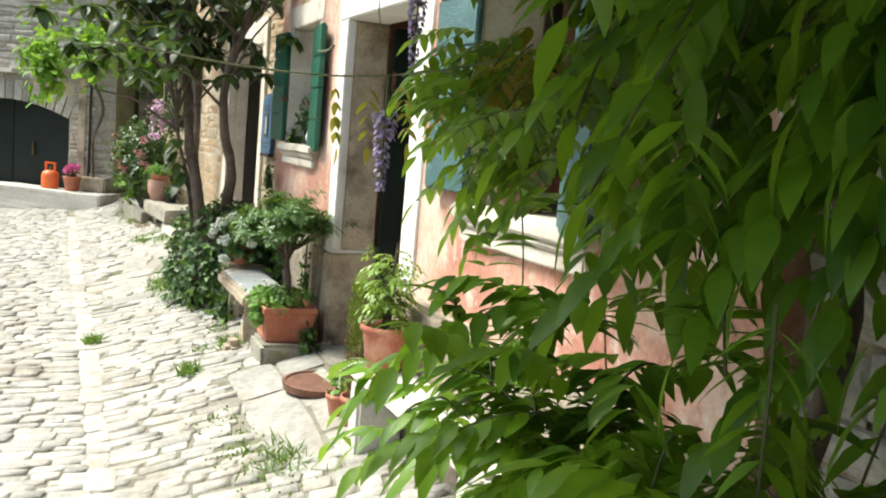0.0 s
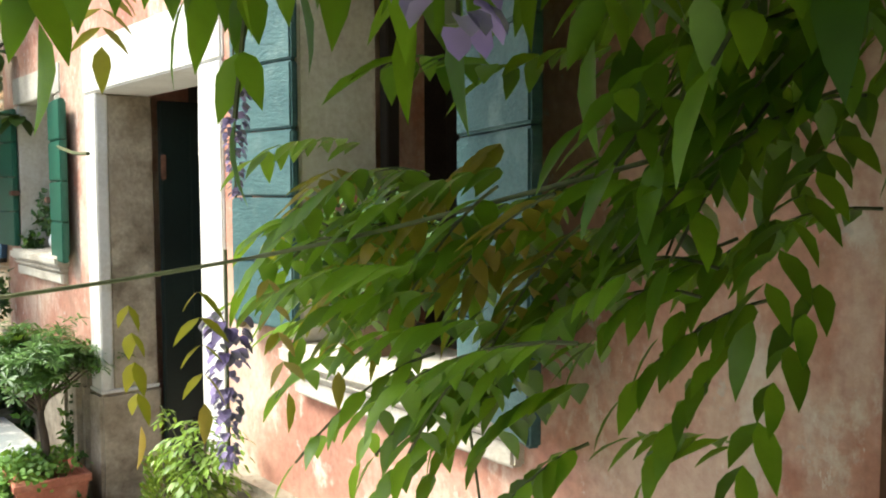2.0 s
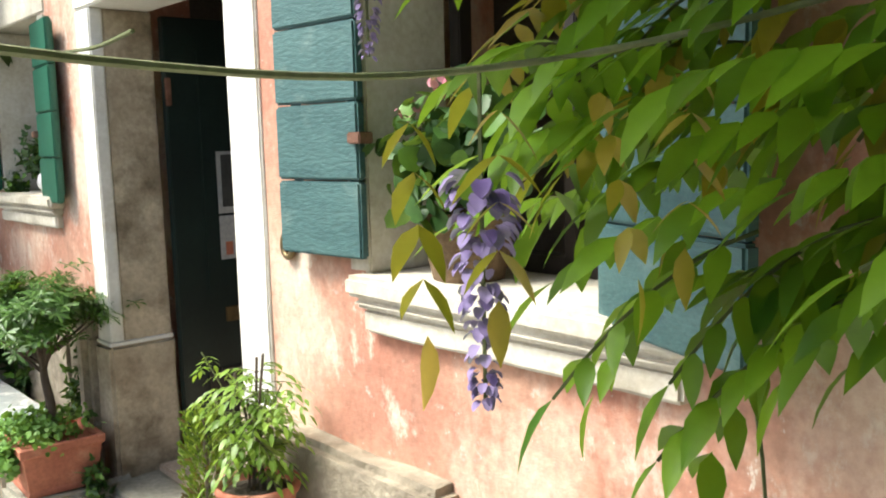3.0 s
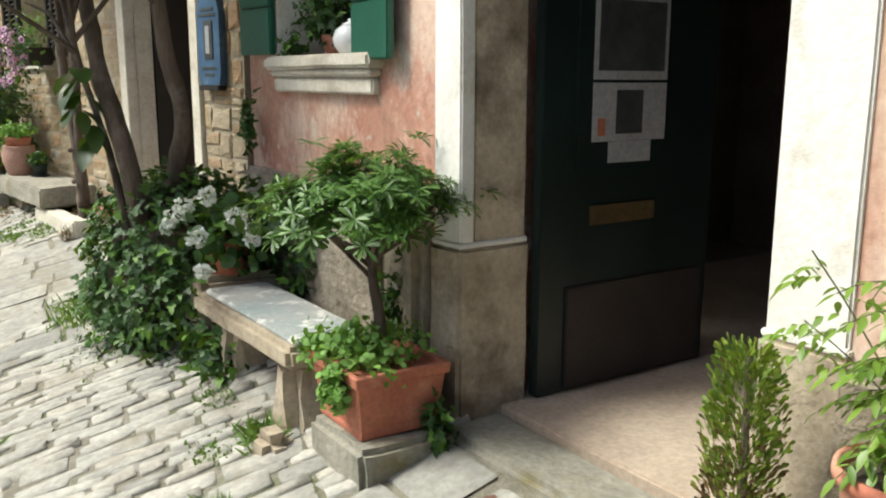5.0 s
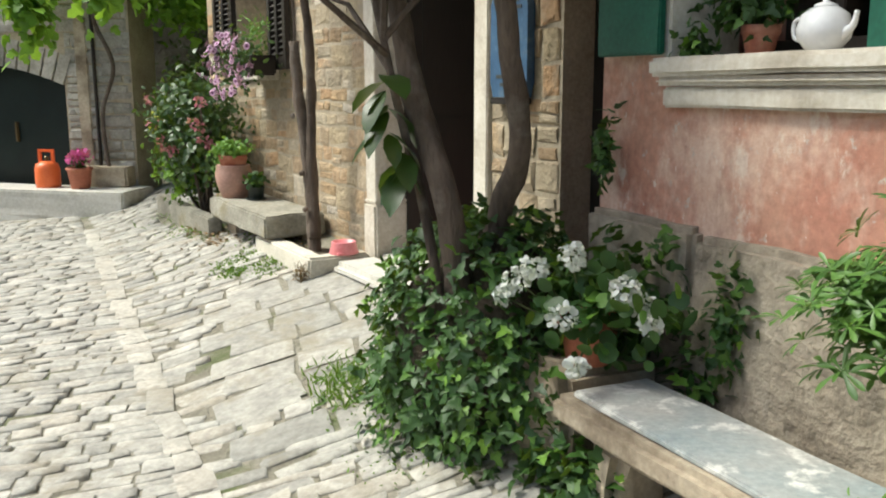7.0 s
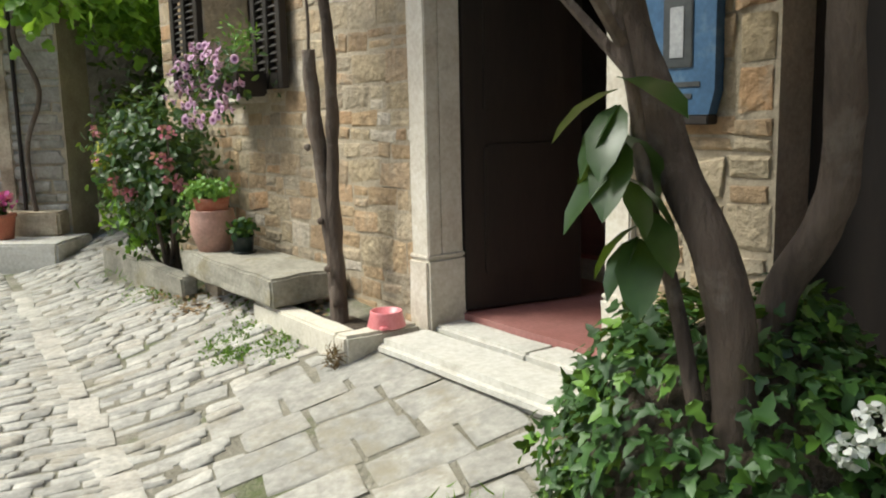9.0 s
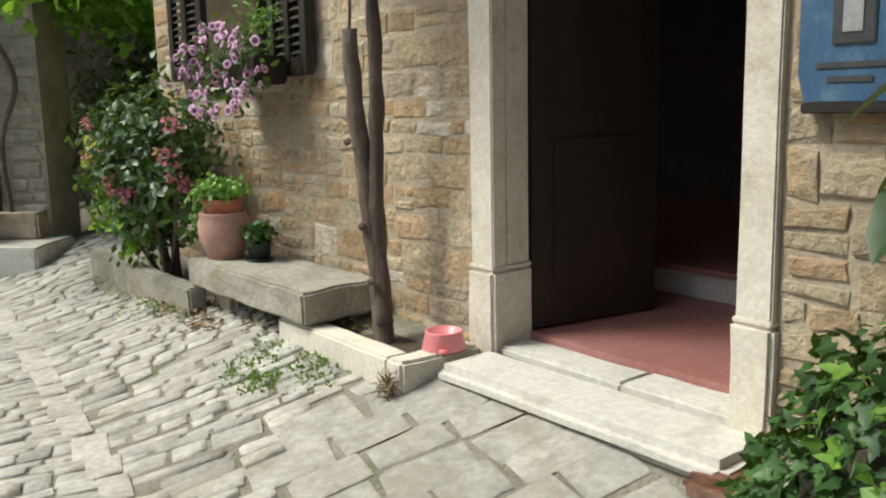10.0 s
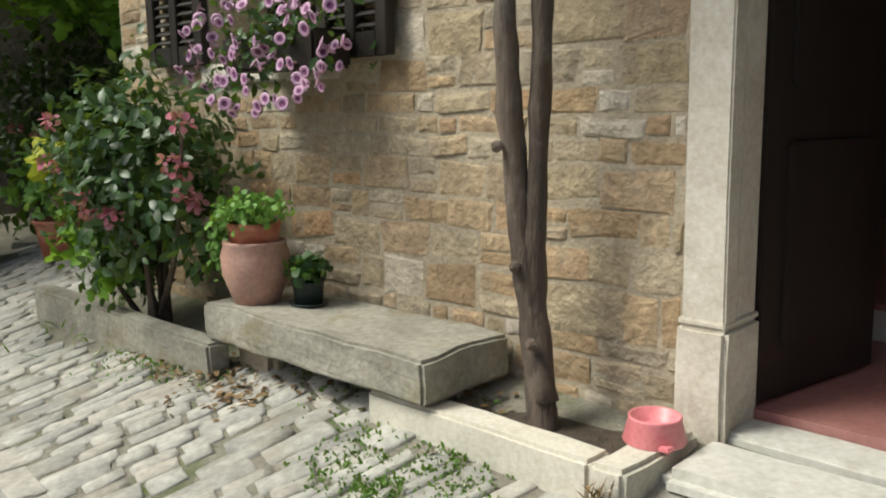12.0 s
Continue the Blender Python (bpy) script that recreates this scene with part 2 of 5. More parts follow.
def mesh_of(name, bm, mat, smooth=False):
    me = bpy.data.meshes.new(name)
    bmesh.ops.recalc_face_normals(bm, faces=bm.faces)
    bm.to_mesh(me)
    bm.free()
    me.materials.append(mat)
    if smooth:
        me.polygons.foreach_set("use_smooth", [True] * len(me.polygons))
    return me


def part(name, bm, mat, parent=None, label="", m=None, smooth=False):
    me = bm if isinstance(bm, bpy.types.Mesh) else mesh_of(name, bm, mat, smooth)
    ob = new(name, me)
    if parent is not None:
        ob.parent = parent
    if m is not None:
        ob.matrix_local = m
    return tagged(ob, label)


def single(name, bm, mat, m, label="", category="", group="", kind="", smooth=False):
    ob = new(name, mesh_of(name, bm, mat, smooth))
    ob.matrix_world = m
    return tagged(ob, label, category, group, kind)


def box(x0, x1, y0, y1, z0, z1, bev=0.0, bm=None, seg=2):
    own = bmesh.new()
    bmesh.ops.create_cube(own, size=1)
    for v in own.verts:
        v.co = Vector(((x0 + x1) / 2 + v.co.x * (x1 - x0), (y0 + y1) / 2 + v.co.y * (y1 - y0), (z0 + z1) / 2 + v.co.z * (z1 - z0)))
    if bev:
        bmesh.ops.bevel(own, geom=own.edges[:], offset=bev, segments=seg, affect="EDGES")
    return joined(bm, own)


def joined(bm, own):
    if bm is None:
        return own
    tmp = bpy.data.meshes.new("tmp")
    own.to_mesh(tmp)
    own.free()
    bm.from_mesh(tmp)
    bpy.data.meshes.remove(tmp)
    return bm


def rough_box(x0, x1, y0, y1, z0, z1, bev=0.015, wob=0.012, cuts=3, seed=0):
    """A hewn block: bevelled, cut and pushed about a little."""
    bm = box(x0, x1, y0, y1, z0, z1)
    long = max(x1 - x0, y1 - y0)
    bmesh.ops.bevel(bm, geom=bm.edges[:], offset=bev, segments=2, affect="EDGES")
    bmesh.ops.subdivide_edges(bm, edges=[e for e in bm.edges if e.calc_length() > 0.12], cuts=cuts, use_grid_fill=True)
    for v in bm.verts:
        v.co += noise.noise_vector(v.co * 6 + Vector((seed, 0, 0))) * wob + noise.noise_vector(v.co * 25 + Vector((0, seed, 0))) * wob * 0.35
    return bm


def lathe(profile, seg=28):
    """A turned solid from (radius, height) pairs."""
    bm = bmesh.new()
    rings = [[bm.verts.new((r * math.cos(a), r * math.sin(a), z)) for a in [2 * math.pi * i / seg for i in range(seg)]] for r, z in profile]
    for a, b in zip(rings, rings[1:]):
        for i in range(seg):
            bm.faces.new((a[i], a[(i + 1) % seg], b[(i + 1) % seg], b[i]))
    bm.faces.new(rings[0][::-1])
    bm.faces.new(rings[-1])
    return bm


def tube(points, radii, seg=8, bm=None, wob=0.0):
    """A tapered limb along points."""
    bm = bm or bmesh.new()
    pts = [Vector(p) for p in points]
    rings = []
    for i, p in enumerate(pts):
        d = (pts[min(i + 1, len(pts) - 1)] - pts[max(i - 1, 0)]).normalized()
        side = d.cross(Vector((0.31, 0.95, 0.1))).normalized()
        up = side.cross(d)
        r = radii[i] if isinstance(radii, (list, tuple)) else radii
        rings.append([bm.verts.new(p + (side * math.cos(a) + up * math.sin(a)) * r * (1 + wob * noise.noise(p * 9 + Vector((a, 0, 0))))) for a in [2 * math.pi * k / seg for k in range(seg)]])
    for a, b in zip(rings, rings[1:]):
        for k in range(seg):
            bm.faces.new((a[k], a[(k + 1) % seg], b[(k + 1) % seg], b[k]))
    bm.faces.new(rings[0][::-1])
    bm.faces.new(rings[-1])
    return bm


def smooth_line(points, steps=6):
    """Catmull-Rom through the points."""
    p = [Vector(q) for q in points]
    p = [p[0] * 2 - p[1]] + p + [p[-1] * 2 - p[-2]]
    out = []
    for i in range(1, len(p) - 2):
        for k in range(steps):
            t = k / steps
            out.append(0.5 * (2 * p[i] + (p[i + 1] - p[i - 1]) * t + (2 * p[i - 1] - 5 * p[i] + 4 * p[i + 1] - p[i + 2]) * t * t + (3 * p[i] - p[i - 1] - 3 * p[i + 1] + p[i + 2]) * t ** 3))
    return out + [p[-2]]


LANCE = [(0.0, 0.0), (0.22, 0.15), (0.45, 0.185), (0.75, 0.11), (1.0, 0.0)]
OVAL = [(0.0, 0.03), (0.2, 0.19), (0.5, 0.27), (0.8, 0.18), (1.0, 0.0)]
SPOON = [(0.0, 0.02), (0.4, 0.09), (0.72, 0.17), (0.92, 0.12), (1.0, 0.0)]
IVYLEAF = [(0.0, 0.0), (-0.1, 0.24), (0.22, 0.44), (0.38, 0.2), (0.66, 0.2), (1.0, 0.0)]
ROUND = [(0.0, 0.1), (0.15, 0.36), (0.5, 0.46), (0.85, 0.32), (1.0, 0.0)]
LOBED = [(0.0, 0.0), (-0.08, 0.34), (0.3, 0.52), (0.42, 0.28), (0.75, 0.32), (1.0, 0.0)]
PADDLE = [(0.0, 0.015), (0.4, 0.06), (0.75, 0.115), (0.92, 0.08), (1.0, 0.0)]
BLADE = [(0.0, 0.05), (0.4, 0.06), (1.0, 0.0)]


def leaf_mesh(name, leaves, mat, shape, fold=0.25, curl=0.25):
    """One mesh of many leaves: each (place, way, up, length)."""
    L = np.array([[*p, *w, *u, s] for p, w, u, s in leaves], float)
    place, way, up, size = L[:, 0:3], L[:, 3:6], L[:, 6:9], L[:, 9:10]
    way /= np.linalg.norm(way, axis=1, keepdims=True) + 1e-9
    side = np.cross(way, up)
    side /= np.linalg.norm(side, axis=1, keepdims=True) + 1e-9
    up = np.cross(side, way)
    verts, faces, k = [], [], len(shape)
    for a, w in shape:
        mid = place + size * (way * a - up * curl * a * a)
        verts += [mid, mid + size * (side * w + up * fold * w), mid + size * (-side * w + up * fold * w)]
    V = np.stack(verts, 1).reshape(-1, 3)
    per = 3 * k
    quads = []
    for i in range(k - 1):
        quads += [(3 * i, 3 * i + 1, 3 * i + 4, 3 * i + 3), (3 * i, 3 * i + 3, 3 * i + 5, 3 * i + 2)]
    F = (np.arange(len(L))[:, None, None] * per + np.array(quads)[None]).reshape(-1, 4)
    me = bpy.data.meshes.new(name)
    me.from_pydata(V.tolist(), [], F.tolist())
    me.materials.append(mat)
    me.polygons.foreach_set("use_smooth", [True] * len(me.polygons))
    return me


def rnd_dir(rng, up_bias=0.0):
    v = Vector((rng.gauss(0, 1), rng.gauss(0, 1), rng.gauss(0, 1) + up_bias))
    return v.normalized()


def blob_leaves(rng, count, centre, radii, size, shell=0.6, up_bias=0.3, lumps=0.25, droop=0.0):
    """Leaves filling the outer part of an uneven round mass."""
    out, c, seed = [], Vector(centre), rng.random() * 50
    while len(out) < count:
        d = rnd_dir(rng)
        k = (shell + (1 - shell) * rng.random()) * (1 + lumps * 1.6 * noise.noise(d * 2.2 + Vector((seed, 0, 0))))
        p = c + Vector((d.x * radii[0], d.y * radii[1], d.z * radii[2])) * k
        w = (d * 0.7 + rnd_dir(rng) * 0.8 + Vector((0, 0, up_bias - droop))).normalized()
        u = (d + rnd_dir(rng) * 0.5 + Vector((0, 0, 0.5))).normalized()
        out.append((p, w, u, size * rng.uniform(0.6, 1.25)))
    return out


def ground_z(x, y):
    """The street: rises ahead, falls away from the houses."""
    s = -0.438 * x + 0.899 * y
    d = -0.899 * x - 0.438 * y
    near = min(d, -0.45)
    far = max(0.0, d + 0.45)
    rise = 0.047 * min(s, 9.8) + 0.004 * max(0.0, min(s, 30) - 9.8) if s > 7 else 0.329 + 0.022 * (max(s, -20) - 7)
    return -0.607 + rise - 0.274 * max(near, -1.7) - 0.09 * min(far, 2.0) + 0.012 * noise.noise(Vector((x * 1.3, y * 1.3, 0)))


def street(s, d):
    """World place on the street from the run along it and the way out from the houses."""
    x, y = -0.438 * s - 0.899 * d, 0.899 * s - 0.438 * d
    return Vector((x, y, ground_z(x, y)))


def wall_mesh(x0, x1, z0, z1, thick, openings, lintels=()):
    """A wall from y = 0 to y = thick with holes right through it."""
    xs = sorted({x0, x1, *[v for o in openings for v in o[:2]]})
    zs = sorted({z0, z1, *[v for o in openings for v in o[2:]]})
    solid = lambda i, k: 0 <= i < len(xs) - 1 and 0 <= k < len(zs) - 1 and not any(o[0] <= (xs[i] + xs[i + 1]) / 2 <= o[1] and o[2] <= (zs[k] + zs[k + 1]) / 2 <= o[3] for o in openings)
    bm = bmesh.new()
    def quad(*c):
        bm.faces.new([bm.verts.new(v) for v in c])
    for i in range(len(xs) - 1):
        for k in range(len(zs) - 1):
            if not solid(i, k):
                continue
            a, b, c, d = xs[i], xs[i + 1], zs[k], zs[k + 1]
            quad((a, 0, c), (b, 0, c), (b, 0, d), (a, 0, d))
            quad((a, thick, c), (a, thick, d), (b, thick, d), (b, thick, c))
            if not solid(i - 1, k): quad((a, 0, c), (a, 0, d), (a, thick, d), (a, thick, c))
            if not solid(i + 1, k): quad((b, 0, c), (b, thick, c), (b, thick, d), (b, 0, d))
            if not solid(i, k - 1): quad((a, 0, c), (a, thick, c), (b, thick, c), (b, 0, c))
            if not solid(i, k + 1): quad((a, 0, d), (b, 0, d), (b, thick, d), (a, thick, d))
    bmesh.ops.remove_doubles(bm, verts=bm.verts, dist=1e-5)
    return bm


# ---- ground ----
def build_ground():
    bm = bmesh.new()
    def axis(lo, hi, step, far):
        core = [lo + step * i for i in range(int((hi - lo) / step) + 1)]
        return [-far, -80, -30, lo - 6] + core + [hi + 6, 30 + hi, 80 + hi, far]
    ss, ds = axis(-2, 18, 0.25, 2500), axis(-3, 4, 0.2, 2500)
    grid = [[bm.verts.new(street(s, d)) for d in ds] for s in ss]
    for i in range(len(ss) - 1):
        for k in range(len(ds) - 1):
            bm.faces.new((grid[i][k], grid[i][k + 1], grid[i + 1][k + 1], grid[i + 1][k]))
    return single("ground", bm, SOIL, Matrix(), "earth and moss between the cobbles of a village street", "ground", kind="structure", smooth=True)


build_ground()

# ---- pink house ----
DOOR_A = (-5.04, -3.90, 0.17, 2.15)
WIN_1 = (-3.19, -2.32, 1.22, 2.35)
WIN_2 = (-6.44, -5.70, 1.36, 2.20)
single("wall_pink", wall_mesh(-6.78, -1.45, -0.6, 5.0, 0.5, [(-5.17, -3.73, 0.0, 2.37), (-3.215, -2.29, 1.18, 2.45), (-6.46, -5.68, 1.32, 2.30)]), PINK, FP, "weathered pink plaster house wall with patches worn pale", "wall", kind="structure")
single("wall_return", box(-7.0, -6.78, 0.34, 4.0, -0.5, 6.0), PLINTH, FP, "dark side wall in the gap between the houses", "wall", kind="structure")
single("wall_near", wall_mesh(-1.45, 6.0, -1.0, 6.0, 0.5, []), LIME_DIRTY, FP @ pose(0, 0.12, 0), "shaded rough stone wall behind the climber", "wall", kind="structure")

# ---- stone house ----
DOOR_B = (-8.82, -7.755, 0.27, 2.22)
WIN_B = (-11.36, -10.54, 1.42, 2.6)
single("wall_stone", wall_mesh(-12.27, -7.12, -0.4, 5.0, 0.5, [(-8.93, -7.66, 0.1, 2.42), (-11.40, -10.50, 1.37, 2.6)]), MORTAR, FB, "mortar bed of a brown rubble stone house wall", "wall", kind="structure")
single("wall_stone_end", box(-12.27, -11.77, 0.5, 5.0, -0.4, 5.0), MORTAR, FB, "side wall of the stone house", "wall", kind="structure")

# ---- arched house ----
ARCH = (-2.75, -0.36)
single("wall_arched", wall_mesh(-7.0, 0.42, -0.6, 6.0, 0.5, [(ARCH[0], ARCH[1], 0.12, 1.55)]), MORTAR, FA, "grey rubble stone house with an arched gateway", "wall", kind="structure")

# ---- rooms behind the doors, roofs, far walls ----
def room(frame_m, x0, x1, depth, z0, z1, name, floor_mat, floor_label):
    single("wall_back_" + name, box(x0, x1, depth, depth + 0.2, z0 - 0.1, z1), ROOM_SHADE, frame_m, "inner back wall, coloured dark for the room's shade", "wall", kind="structure")
    single("wall_side_" + name, box(x0 - 0.2, x0, 0.5, depth + 0.2, z0 - 0.1, z1), ROOM_SHADE, frame_m, "inner side wall, coloured dark for the room's shade", "wall", kind="structure")
    single("wall_inner_" + name, box(x1, x1 + 0.2, 0.5, depth + 0.2, z0 - 0.1, z1), ROOM_SHADE, frame_m, "inner side wall, coloured dark for the room's shade", "wall", kind="structure")
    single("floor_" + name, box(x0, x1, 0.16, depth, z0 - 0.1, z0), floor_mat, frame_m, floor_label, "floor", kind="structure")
    single("ceiling_" + name, box(x0 - 0.2, x1 + 0.2, 0.5, depth + 0.2, z1, z1 + 0.15), ROOM_SHADE, frame_m, "plaster ceiling, coloured dark for the room's shade", "ceiling", kind="structure")


TAN = surface("tan_stone_floor", (0.38, 0.30, 0.23), (0.50, 0.41, 0.32), 4, 50, 0.7, 0.1, 0.003)
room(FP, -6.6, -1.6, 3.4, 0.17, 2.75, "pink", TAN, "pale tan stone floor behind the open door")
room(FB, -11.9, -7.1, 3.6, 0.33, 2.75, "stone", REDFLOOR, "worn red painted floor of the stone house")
single("floor_raised", box(-11.9, -7.1, 1.15, 3.6, 0.331, 0.45), STEP, FB, "pale riser of the raised inner floor", "floor", kind="structure")
single("floor_upper", box(-11.9, -7.1, 1.13, 3.6, 0.451, 0.475), REDFLOOR, FB, "red upper floor inside the stone house", "floor", kind="structure")
single("roof_pink", box(-6.95, 6.0, -0.45, 4.2, 5.0, 5.2, 0.03), ROOF, FP, "tiled eaves of the pink house", "roof", kind="structure")
single("roof_stone", box(-12.5, -7.0, -0.45, 5.0, 5.0, 5.2, 0.03), ROOF, FB, "tiled eaves of the stone house", "roof", kind="structure")
# added wall, never in view: bounces light back onto the houses
single("wall_bounce", box(-17, 9, -0.25, 0.25, -2, 3.2), LIME_DIRTY, pose(-0.899 * 6.5, -0.438 * 6.5, 0, 0, 0, -64), "unseen plain wall added across the street to bounce light", "wall", kind="structure")
# closes the gateway, with the same shade in its colour
single("wall_gateway_back", box(-3.2, -0.3, 1.6, 1.8, -0.2, 2.4), ROOM_SHADE, FA, "back of the arched gateway, coloured dark for its shade", "wall", kind="structure")
# added dark panel at the back of the gap
single("wall_gap", box(-7.05, -6.6, 0.9, 1.1, -0.3, 5.0), BROWN, FP, "dark brown panel added to fill the narrow gap", "wall", kind="structure")


# ---- stone trim of the pink house ----
def door_surround(name, frame_m, x0, x1, z0, z1, wl, wr, depth, mat, ped_z, proud, label, lintel_h=0.24, reveal_mat=LIME):
    t = thing(name, frame_m, label, "door frame", kind="structure")
    for a, b, nm in ((x0 - wl, x0 + 0.0, "jamb"), (x1, x1 + wr, "jamb")):
        part(nm, rough_box(a, b, -proud, 0.045, ped_z - 0.002, z1, 0.006, 0.003, 4, a), mat, t)
        part("reveal", rough_box(a + 0.003, b - 0.003, 0.0455, depth, ped_z - 0.002, z1, 0.006, 0.003, 4, b), reveal_mat, t, "stained stone reveal")
        bm = rough_box(a - 0.012, b + 0.012, -proud - 0.014, depth + 0.012, z0 - 0.12, ped_z - 0.012, 0.014, 0.005, 3, b)
        part("pedestal", bm, reveal_mat, t)
        part("moulding", box(a - 0.006, b + 0.006, -proud - 0.008, depth + 0.006, ped_z - 0.014, ped_z + 0.004, 0.004), mat, t)
    part("lintel", rough_box(x0 - wl - 0.01, x1 + wr + 0.01, -proud - 0.004, depth, z1 + 0.002, z1 + lintel_h, 0.008, 0.003, 4, 3), mat, t)
    return t


# bright faces carry sunlight in their colour; reveals take darker stained stone
door_surround("door_frame_1", FP, -5.04, -3.90, 0.17, 2.15, 0.15, 0.19, 0.26, SUNLIT_WHITEWASH, 0.745, 0.012, "pale limestone door surround with stained pedestals", reveal_mat=LIME_DIRTY)
door_surround("door_frame_2", FB, -8.82, -7.755, 0.30, 2.2, 0.13, 0.115, 0.17, LIME, 0.615, 0.028, "clean dressed limestone door surround with low pedestals")


def plinth_run(x0, x1, z, proud, seed):
    t = thing("plinth", FP, "grey rendered plinth with a worn sloping ledge", "plinth", kind="structure")
    x, r = x0, random.Random(seed)
    while x < x1 - 0.05:
        w = min(r.uniform(0.5, 0.85), x1 - x)
        part("block", rough_box(x, x + w - 0.006, -proud, 0.02, -0.3, z + r.uniform(-0.015, 0.015), 0.022, 0.01, 4, x), PLINTH, t)
        x += w
    return t


plinth_run(-6.79, -5.215, 0.85, 0.05, 1)
plinth_run(-3.69, -1.45, 0.72, 0.085, 2)
single("trim_corner", box(-5.32, -5.21, -0.075, 0.02, -0.1, 0.77, 0.03), PLINTH, FP, "rounded grey guard stone beside the door", "trim", kind="structure")


def window_sill(name, x0, x1, z, mat):
    t = thing(name, FP, "weathered limestone window sill with a moulded edge", "window sill", kind="structure")
    part("ledge", rough_box(x0, x1, -0.07, 0.3, z - 0.055, z, 0.012, 0.006, 4, x0), mat, t)
    bm = box(x0 + 0.015, x1 - 0.015, -0.055, 0.02, z - 0.085, z - 0.057, 0.012)
    part("moulding", bm, mat, t)
    part("apron", rough_box(x0 + 0.035, x1 - 0.035, -0.035, 0.02, z - 0.15, z - 0.087, 0.008, 0.004, 4, x1), mat, t)
    return t


window_sill("window_sill_1", -3.22, -2.19, 1.225, LIME)
window_sill("window_sill_2", -6.46, -5.53, 1.362, LIME)
for x0, x1, z0, z1, nm in ((-3.32, -3.19, 1.225, 2.35, "window_1"), (-6.5, -6.44, 1.362, 2.2, "window_2")):
    t = thing(nm, FP, "plain stone window surround with dark wooden frame inside", "window", kind="structure")
    wx = (-2.32 if nm == "window_1" else -5.70)
    part("jamb", rough_box(x1 - 0.09, x1 + 0.004, -0.004, 0.28, z0, z1, 0.006, 0.003, 4, x0), LIME, t)
    part("jamb", rough_box(wx - 0.004, wx + 0.09, -0.004, 0.28, z0, z1, 0.006, 0.003, 4, x1), LIME, t)
    part("lintel", rough_box(x1 - 0.1, wx + 0.1, -0.006, 0.28, z1 + 0.002, z1 + 0.16, 0.006, 0.003, 4, x1), LIME, t)
    for a, b, c, d in ((x1 + 0.006, x1 + 0.05, z0, z1), (wx - 0.05, wx - 0.006, z0, z1), ((x1 + wx) / 2 - 0.02, (x1 + wx) / 2 + 0.02, z0, z1)):
        part("frame", box(a, b, 0.29, 0.34, c, d, 0.004), BROWN, t)
    part("rail", box(x1 + 0.05, wx - 0.05, 0.29, 0.34, z0, z0 + 0.05, 0.004), BROWN, t)


def board_shutter(x0, x1, z0, z1, frame_m, mat, label, tilt=0.0, hinge_right=True):
    """A shutter folded back on the wall: level boards on two battens."""
    hx = x1 if hinge_right else x0
    t = thing("shutter", frame_m @ pose(hx, -0.012, 0, 0, 0, tilt), label, "shutter", "shutters")
    z = z0
    while z < z1 - 0.03:
        top = min(z + 0.205, z1)
        part("board", box(x0 - hx, x1 - hx, -0.03, 0.0, z + 0.002, top - 0.002, 0.006), mat, t)
        z = top
    for a in (x0 - hx + 0.03, x1 - hx - 0.07):
        part("batten", box(a, a + 0.04, 0.0005, 0.011, z0 + 0.04, z1 - 0.04, 0.003), mat, t)
    part("hinge", box(-0.02 if hinge_right else -0.03, 0.03 if hinge_right else 0.02, -0.05, -0.0, z0 + 0.3, z0 + 0.33, 0.004), IRON, t)
    return t


board_shutter(-3.52, -3.175, 1.265, 2.3, FP, BLUEGREEN, "faded blue-green wooden shutter folded open on the pink wall", 5)
board_shutter(-2.40, -1.97, 1.20, 2.3, FP, BLUEGREEN, "faded blue-green wooden shutter in the shade of the climber", -22, False)
board_shutter(-5.70, -5.38, 1.335, 2.18, FP, GREEN, "deep green wooden shutter folded open on the pink wall", -6, False)
board_shutter(-6.74, -6.445, 1.37, 2.18, FP, GREEN, "deep green wooden shutter beside the gap between houses", 4)


def louvre_shutter(x0, x1, z0, z1, tilt, hinge_right):
    hx = x1 if hinge_right else x0
    t = thing("shutter", FB @ pose(hx, -0.014, 0, 0, 0, tilt), "dark brown louvred wooden shutter folded open", "shutter", "louvred shutters")
    a0, a1, mid = x0 - hx, x1 - hx, (x0 + x1) / 2 - hx
    for a, b in ((a0, a0 + 0.065), (mid - 0.03, mid + 0.03), (a1 - 0.065, a1)):
        part("stile", box(a, b, -0.042, 0.0, z0, z1, 0.004), BROWN, t)
    for z in (z0, z0 + 0.62, z1 - 0.09):
        for a, b in ((a0 + 0.066, mid - 0.031), (mid + 0.031, a1 - 0.066)):
            part("rail", box(a, b, -0.04, -0.002, z, z + 0.09, 0.003), BROWN, t)
    slat = mesh_of("slat", box(0, 1, -0.018, 0.018, -0.004, 0.004), BROWN)
    z = z0 + 0.115
    while z < z1 - 0.1:
        for a, b in ((a0 + 0.066, mid - 0.031), (mid + 0.031, a1 - 0.066)):
            o = part("slat", slat, BROWN, t, m=Matrix.Translation((a, -0.02, z)) @ Matrix.Rotation(radians(38), 4, "X") @ Matrix.Diagonal((b - a, 1, 1, 1)))
        z += 0.042
    return t


louvre_shutter(-10.53, -10.10, 1.40, 2.5, -3, False)
louvre_shutter(-11.84, -11.38, 1.42, 2.5, 3, True)
t = thing("window_3", FB, "stone framed window with dark frame above the flower box", "window", kind="structure")
part("sill", rough_box(-11.45, -10.46, -0.03, 0.4, 1.33, 1.42, 0.01, 0.004, 3, 2), LIME, t)
for a, b in ((-11.46, -11.362), (-10.538, -10.44)):
    part("jamb", rough_box(a, b, -0.012, 0.3, 1.421, 2.6, 0.006, 0.003, 3, a), STONES, t)
part("frame", box(-11.36, -11.3, 0.3, 0.36, 1.42, 2.6, 0.004), BROWN, t)
